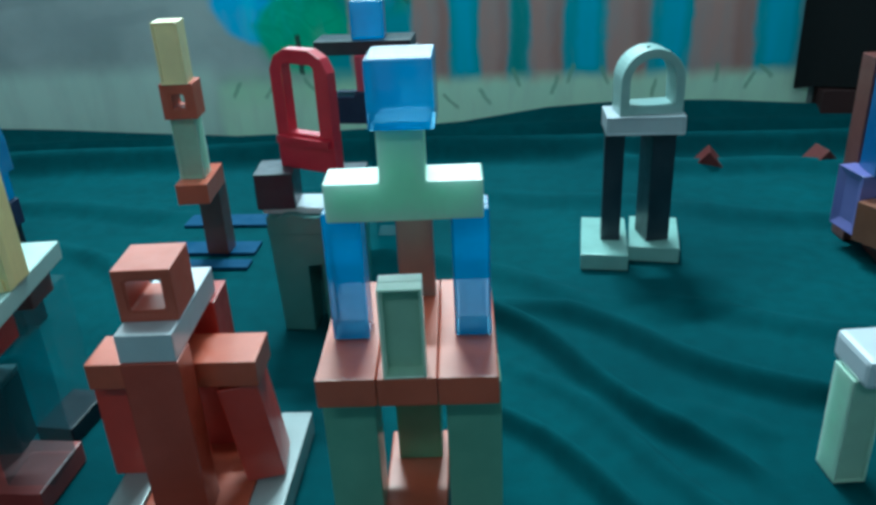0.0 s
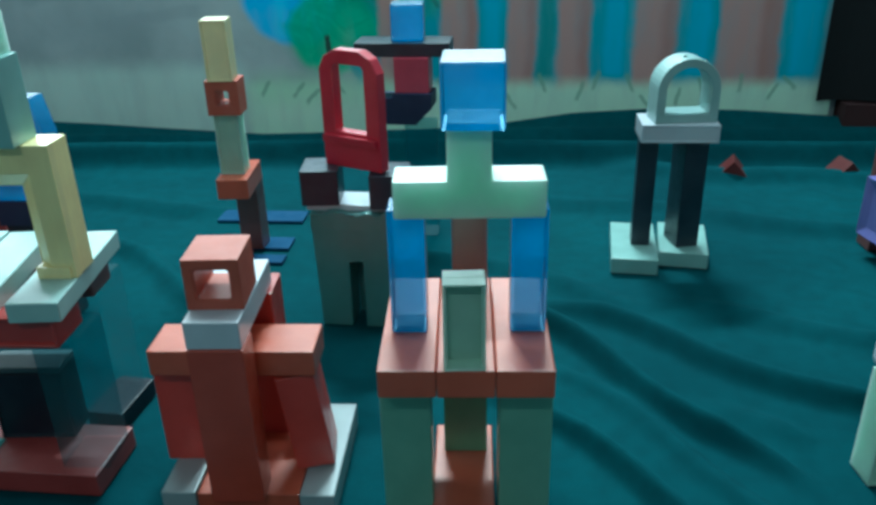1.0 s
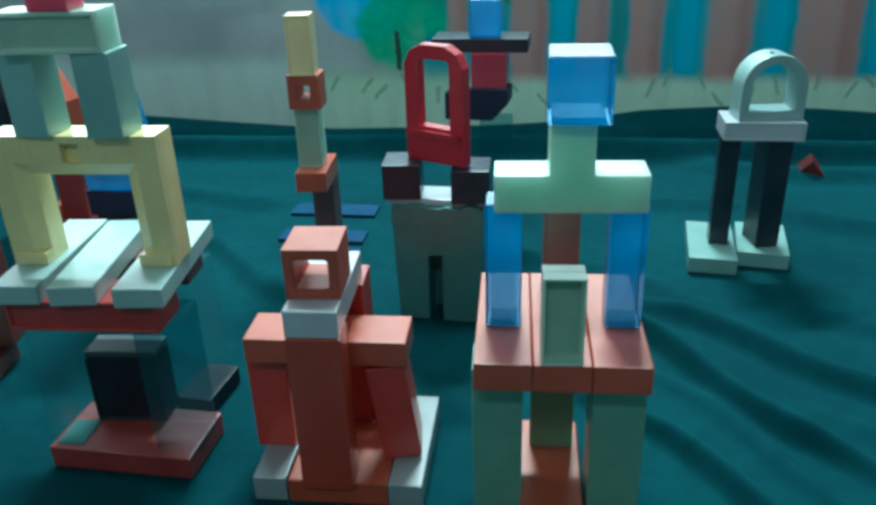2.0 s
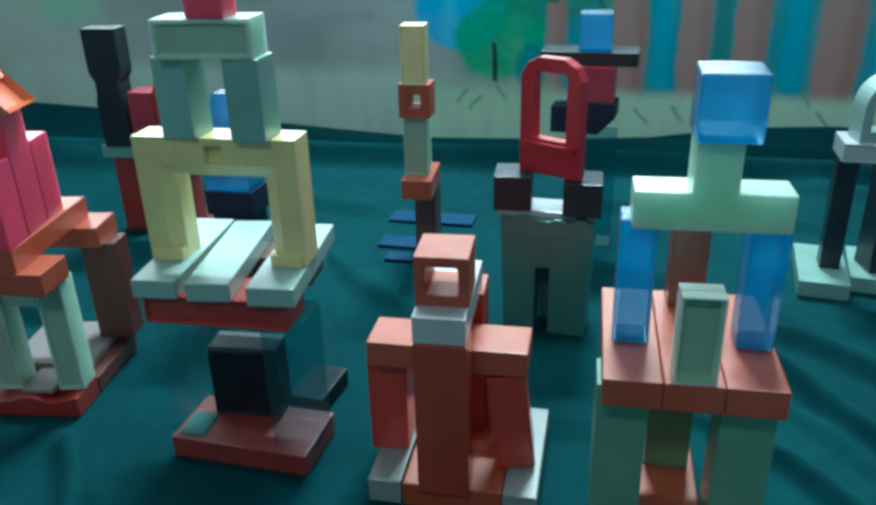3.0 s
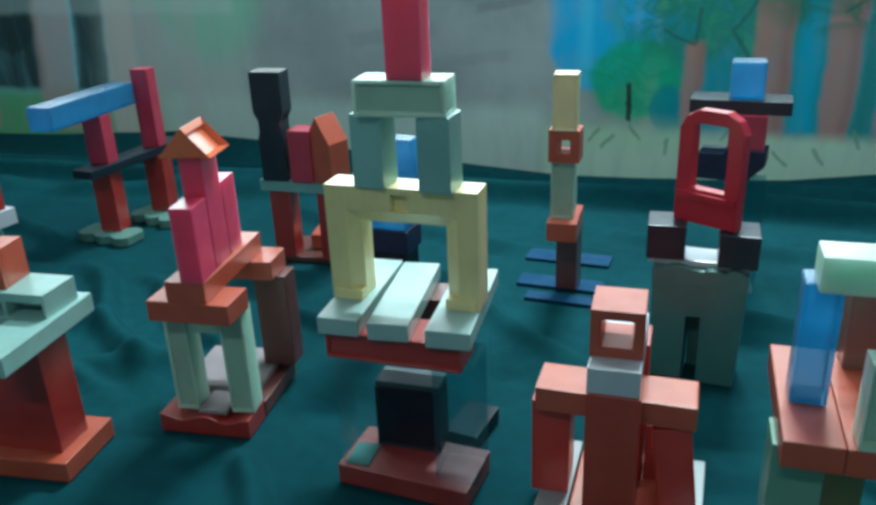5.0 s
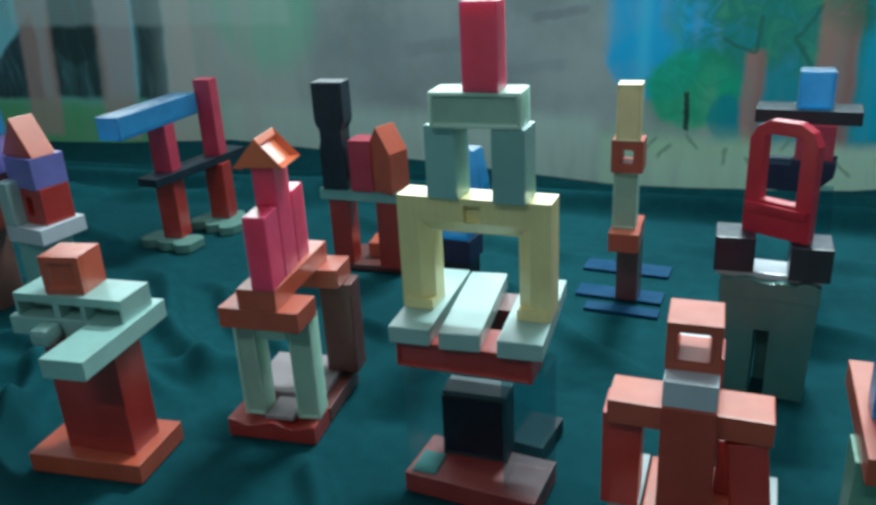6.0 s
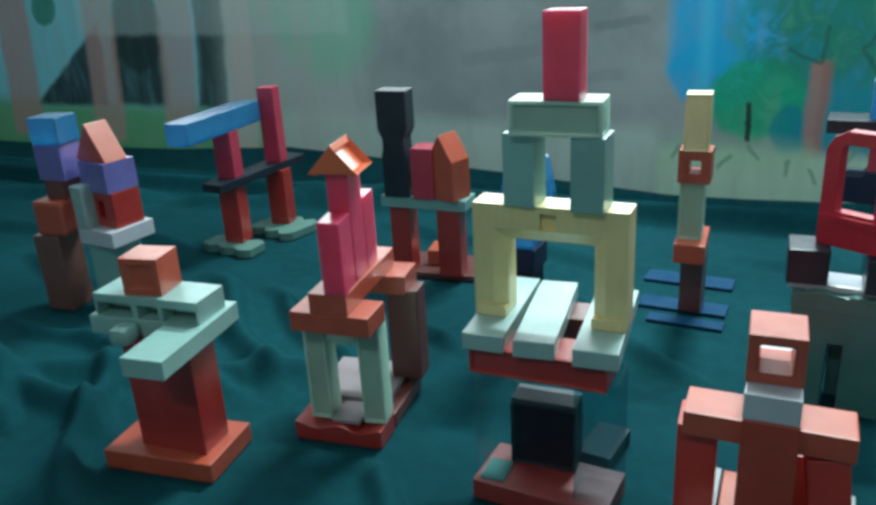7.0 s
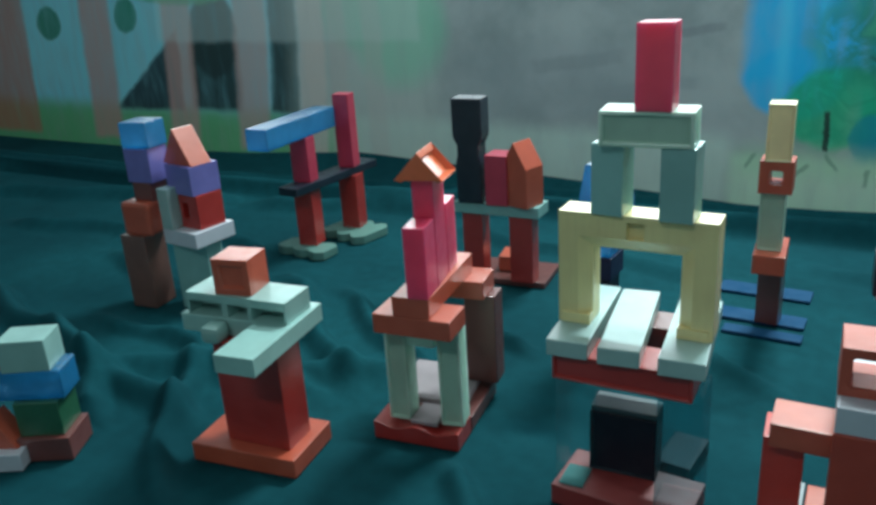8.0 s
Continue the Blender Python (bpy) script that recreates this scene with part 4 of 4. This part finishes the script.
def red_window():
    w, h, d = 0.090, 0.152, 0.017

    def ring(x, z0, z1, cut):
        return [(-x, z0), (x, z0), (x, z1 - cut), (x - cut * 0.35, z1 - cut * 0.35), (x - cut, z1), (-x + cut, z1), (-x + cut * 0.35, z1 - cut * 0.35), (-x, z1 - cut)]
    ob = shaped("window_frame_block", (-0.205, 0.985, 0.2245), ring(w / 2, 0, h, 0.026), [ring(w / 2 - 0.021, 0.048, h - 0.018, 0.005)], d, DEEPRED,
                "red window frame block with a rounded top", "toy block", G_WINDOW, -27, 0.002)
    bm = bmesh.new()
    add_box(bm, -w / 2 + 0.004, w / 2 - 0.004, -d / 2 - 0.006, -d / 2 + 0.002, 0.034, 0.043)
    round_edges(bm, 0.002)
    part("ledge", bm, DEEPRED, ob)
    return ob


red_window()

# ---- hat stack behind it ----
G_HAT = "stack with a wide black slab"
clear_box((-0.150, 1.292, 0), (0.052, 0.044, 0.200), "clear teal-tinted pillar block on the cloth", G_HAT, 0, TEAL_CLEAR)
shaped("wedge_block", (-0.165, 1.288, 0.200), [(-0.066, 0), (0.012, 0), (0.038, 0.028), (0.038, 0.052), (-0.024, 0.052), (-0.028, 0.044), (-0.066, 0.044)], [], 0.05, NAVY,
       "navy block with a slanted end on the clear pillar", "toy block", G_HAT, -6)
block((-0.160, 1.292, 0.252), (0.056, 0.050, 0.056), DIM_CRIMSON, "crimson cube under the black slab", G_HAT, -3, name="toy_cube")
block((-0.175, 1.305, 0.308), (0.154, 0.064, 0.022), BLACK, "wide black slab block like a hat brim", G_HAT, -2)
clear_box((-0.168, 1.305, 0.330), (0.052, 0.044, 0.058), "translucent blue block on the black slab", G_HAT, 2, SKYBLUE, "blue_block")

# ---- blue block on a black slab, behind the yellow arch ----
G_BACK = "low stack behind the gate"
block((-0.656, 0.978, 0), (0.060, 0.050, 0.150), INK, "black block standing on the cloth", G_BACK, -2)
block((-0.657, 0.978, 0.150), (0.072, 0.056, 0.036), NAVY, "navy slab block on the black one", G_BACK, -2)
clear_box((-0.656, 0.976, 0.186), (0.068, 0.052, 0.050), "translucent blue slab block on the navy one", G_BACK, -2, SKYBLUE, "blue_block")


def blue_tower_block(spot, w, d, h):
    """A see-through block whose sides lean in towards the top, with a paler core."""
    def outline(inset):
        return [(-w / 2 + inset, inset), (w / 2 - inset, inset), (0.49 * w - inset, 0.45 * h), (0.36 * w - inset, h - inset), (-0.36 * w + inset, h - inset), (-0.48 * w + inset, 0.45 * h)]
    ob = shaped("blue_block", spot, outline(0.0), [], d, SKYBLUE, "translucent blue tapering block at the top of the stack", "toy block", G_BACK, -6, 0.002)
    # inner core added paler, imitating light inside the block
    bm = extrude_outline(outline(0.005), [], d - 0.010)
    round_edges(bm, 0.002)
    part("core", bm, ICEBLUE, ob, "paler clear core")
    return ob


blue_tower_block((-0.636, 0.966, 0.236), 0.078, 0.030, 0.090)

# ---- black tower and little house on red legs ----
G_HOUSE = "black tower and small house on red legs"
block((-0.930, 1.255, 0), (0.170, 0.110, 0.012), MAROON, "flat dark block lying on the cloth", G_HOUSE, 6)
block((-0.930, 1.275, 0.012), (0.060, 0.060, 0.030), TERRA, "terracotta block lying between the red legs", G_HOUSE, 12)
block((-0.988, 1.215, 0.012), (0.042, 0.040, 0.136), BRICK, "red pillar block under the pale beam", G_HOUSE, 6)
block((-0.884, 1.215, 0.012), (0.046, 0.040, 0.136), BRICK, "red pillar block under the pale beam", G_HOUSE, 6)
block((-0.932, 1.215, 0.148), (0.176, 0.056, 0.022), SAGE, "pale grey-green beam block across red pillars", G_HOUSE, 3)


def waisted(spot, w, d, h, material, label, group, rot):
    """A pillar, wide above and drawn in below."""
    prof = [(0.5, 1.0), (0.5, 0.66), (0.47, 0.62), (0.36, 0.56), (0.36, 0.46), (0.42, 0.40), (0.42, 0.0)]
    line = [(x * w, z * h) for x, z in reversed(prof)] + [(-x * w, z * h) for x, z in prof]
    return shaped("pillar_block", spot, line, [], d, material, label, "toy block", group, rot, 0.002)


waisted((-0.983, 1.200, 0.170), 0.060, 0.042, 0.203, BLACK, "black pillar block with a waist, standing on the beam", G_HOUSE, 6)
block((-0.926, 1.205, 0.170), (0.044, 0.050, 0.098), DIM_CRIMSON, "crimson block standing on the beam", G_HOUSE, 5)
shaped("house_block", (-0.882, 1.208, 0.170), [(-0.030, 0), (0.030, 0), (0.030, 0.076), (0.0, 0.124), (-0.030, 0.076)], [], 0.052, TERRA,
       "terracotta house-shaped block standing on the beam", "toy block", G_HOUSE, -14)

# ---- two red poles with a blue beam ----
G_POLES = "red poles with a blue beam"


def lobed_plate(spot, w, d, h, label, rot):
    """A flat plate with round lobes along its two long edges."""
    def edge(sign, x0, x1):
        return [(x0 + (x1 - x0) * i / 24, sign * (d / 2 - 0.16 * d * (1 - abs(math.sin(math.pi * 3 * i / 24))))) for i in range(25)]
    bm = extrude_outline([*edge(-1, -w / 2, w / 2), *edge(1, w / 2, -w / 2)], [], h)
    round_edges(bm, 0.002)
    ob = mesh_object("lobed_plate_block", bm, DULLSAGE)
    ob.matrix_basis = pose(spot[0], spot[1], spot[2] + h / 2, 0, 0, rot) @ pose(0, 0, 0, -90, 0, 0)
    return tagged(ob, label, "toy block", G_POLES)


lobed_plate((-1.425, 1.205, 0), 0.140, 0.070, 0.020, "pale grey-green lobed plate block under a red pole", -4)
lobed_plate((-1.392, 1.350, 0), 0.135, 0.115, 0.020, "wide pale grey-green lobed plate block under a red pole", -10)
for px, py in ((-1.421, 1.221), (-1.400, 1.362)):
    block((px, py, 0.020), (0.046, 0.040, 0.130), BRICK, "red pillar block below the black bar", G_POLES, 8)
block((-1.412, 1.300, 0.150), (0.052, 0.290, 0.018), BLACK, "long black bar block lying on two red pillars", G_POLES, -3)
block((-1.421, 1.224, 0.168), (0.044, 0.036, 0.100), DIM_CRIMSON, "crimson pillar block carrying the blue beam", G_POLES, 8)
block((-1.403, 1.366, 0.168), (0.040, 0.034, 0.172), DIM_CRIMSON, "tall crimson pillar block on the black bar", G_POLES, 8)
clear_box((-1.425, 1.205, 0.268), (0.054, 0.262, 0.047), "translucent blue beam block laid across a red pillar", G_POLES, 5, SKYBLUE, "blue_block")

# ---- little town with a purple block ----
G_TOWN = "small house stack with purple blocks"
block((-1.545, 0.860, 0), (0.058, 0.058, 0.150), BROWN, "upright brown block standing on the cloth", G_TOWN, 8)
block((-1.440, 0.900, 0), (0.070, 0.060, 0.135), SAGE, "grey-green block standing on the cloth", G_TOWN, 18)
block((-1.530, 0.866, 0.150), (0.066, 0.060, 0.067), TERRA, "terracotta block with rounded edges on the brown one", G_TOWN, 8, r=0.008)
block((-1.520, 0.880, 0.217), (0.044, 0.044, 0.035), MAROON, "dark red block under the purple one", G_TOWN, 6)
block((-1.430, 0.902, 0.135), (0.092, 0.096, 0.030), WHITE, "white slab block on the grey-green one", G_TOWN, -4)
hollow_cube((-1.428, 0.908, 0.165), (0.074, 0.060, 0.066), (0.018, 0.036), BRICK, "brick-red house block with a doorway", G_TOWN, -6)
block((-1.430, 0.908, 0.231), (0.076, 0.066, 0.056), PURPLE, "purple block on the brick-red house", G_TOWN, -8)
prism((-1.436, 0.906, 0.287), 0.088, 0.046, 0.068, TERRA, "terracotta roof block on the purple one", G_TOWN, -8)
block((-1.462, 0.868, 0.165), (0.029, 0.026, 0.080), OFFWHITE, "pale pillar block beside the house", G_TOWN, -4)
block((-1.521, 0.884, 0.252), (0.060, 0.052, 0.066), PURPLE, "purple block standing on the dark red one", G_TOWN, 6)
clear_box((-1.518, 0.884, 0.318), (0.062, 0.056, 0.050), "translucent blue block on the purple one", G_TOWN, 10, SKYBLUE, "blue_block")

# ---- low stack at the cloth's far side ----
G_LOW = "low stack of mixed blocks"
block((-1.305, 0.375, 0), (0.085, 0.070, 0.026), WHITE, "white block lying on the cloth", G_LOW, 30)
block((-1.258, 0.425, 0), (0.075, 0.066, 0.035), MAROON, "dark red block lying on the cloth", G_LOW, 30)
prism((-1.300, 0.378, 0.026), 0.060, 0.036, 0.050, TERRA, "terracotta triangular block on the white one", G_LOW, 25)
block((-1.262, 0.427, 0.035), (0.062, 0.056, 0.052), GREEN, "dark green block on the dark red one", G_LOW, 30)
clear_box((-1.275, 0.425, 0.087), (0.105, 0.052, 0.044), "translucent blue block on the green one", G_LOW, 30, SKYBLUE, "blue_block")
block((-1.268, 0.428, 0.131), (0.066, 0.052, 0.046), PALE, "pale mint block on the blue one", G_LOW, 32)
prism((-1.327, 0.398, 0.131), 0.060, 0.040, 0.055, TERRA, "terracotta triangular block at the top", G_LOW, 20)

# ---- blue tower near the curtain ----
G_CURTAIN = "blue and purple stack near the curtain"
block((0.628, 1.170, 0), (0.060, 0.060, 0.035), MAROON, "dark block lying on the cloth", G_CURTAIN, 0)
hollow_cube((0.612, 1.150, 0.035), (0.090, 0.060, 0.060), (0.05, 0.034), CARAMEL, "hollow caramel-brown block in the stack", G_CURTAIN, 30)
block((0.592, 1.200, 0.035), (0.070, 0.060, 0.095), PURPLE, "purple block with a hole in its side", G_CURTAIN, 12, ("left",), rim=0.02, deep=0.006)
block((0.622, 1.185, 0.130), (0.090, 0.055, 0.170), DEEPSKY, "tall blue block standing on the purple one", G_CURTAIN, 0)
block((0.592, 1.245, 0.0), (0.030, 0.040, 0.290), MAROON, "tall maroon block behind the blue one", G_CURTAIN, 4)

# ---- green pillars with a white slab ----
G_SIDE = "green pillars with a white slab"
block((0.368, 0.678, 0), (0.032, 0.036, 0.120), MINT, "mint pillar block standing on the cloth", G_SIDE, 6, ("front",), rim=0.004, deep=0.003)
block((0.436, 0.684, 0), (0.032, 0.036, 0.120), MINT, "mint pillar block standing on the cloth", G_SIDE, 6, ("front",), rim=0.004, deep=0.003)
block((0.410, 0.680, 0.120), (0.112, 0.062, 0.030), WHITE, "white block with soft edges lying on the mint pillars", G_SIDE, 6, r=0.006)
block((0.436, 0.692, 0.150), (0.050, 0.045, 0.050), TERRA, "terracotta cube on the white block", G_SIDE, 0, name="toy_cube")
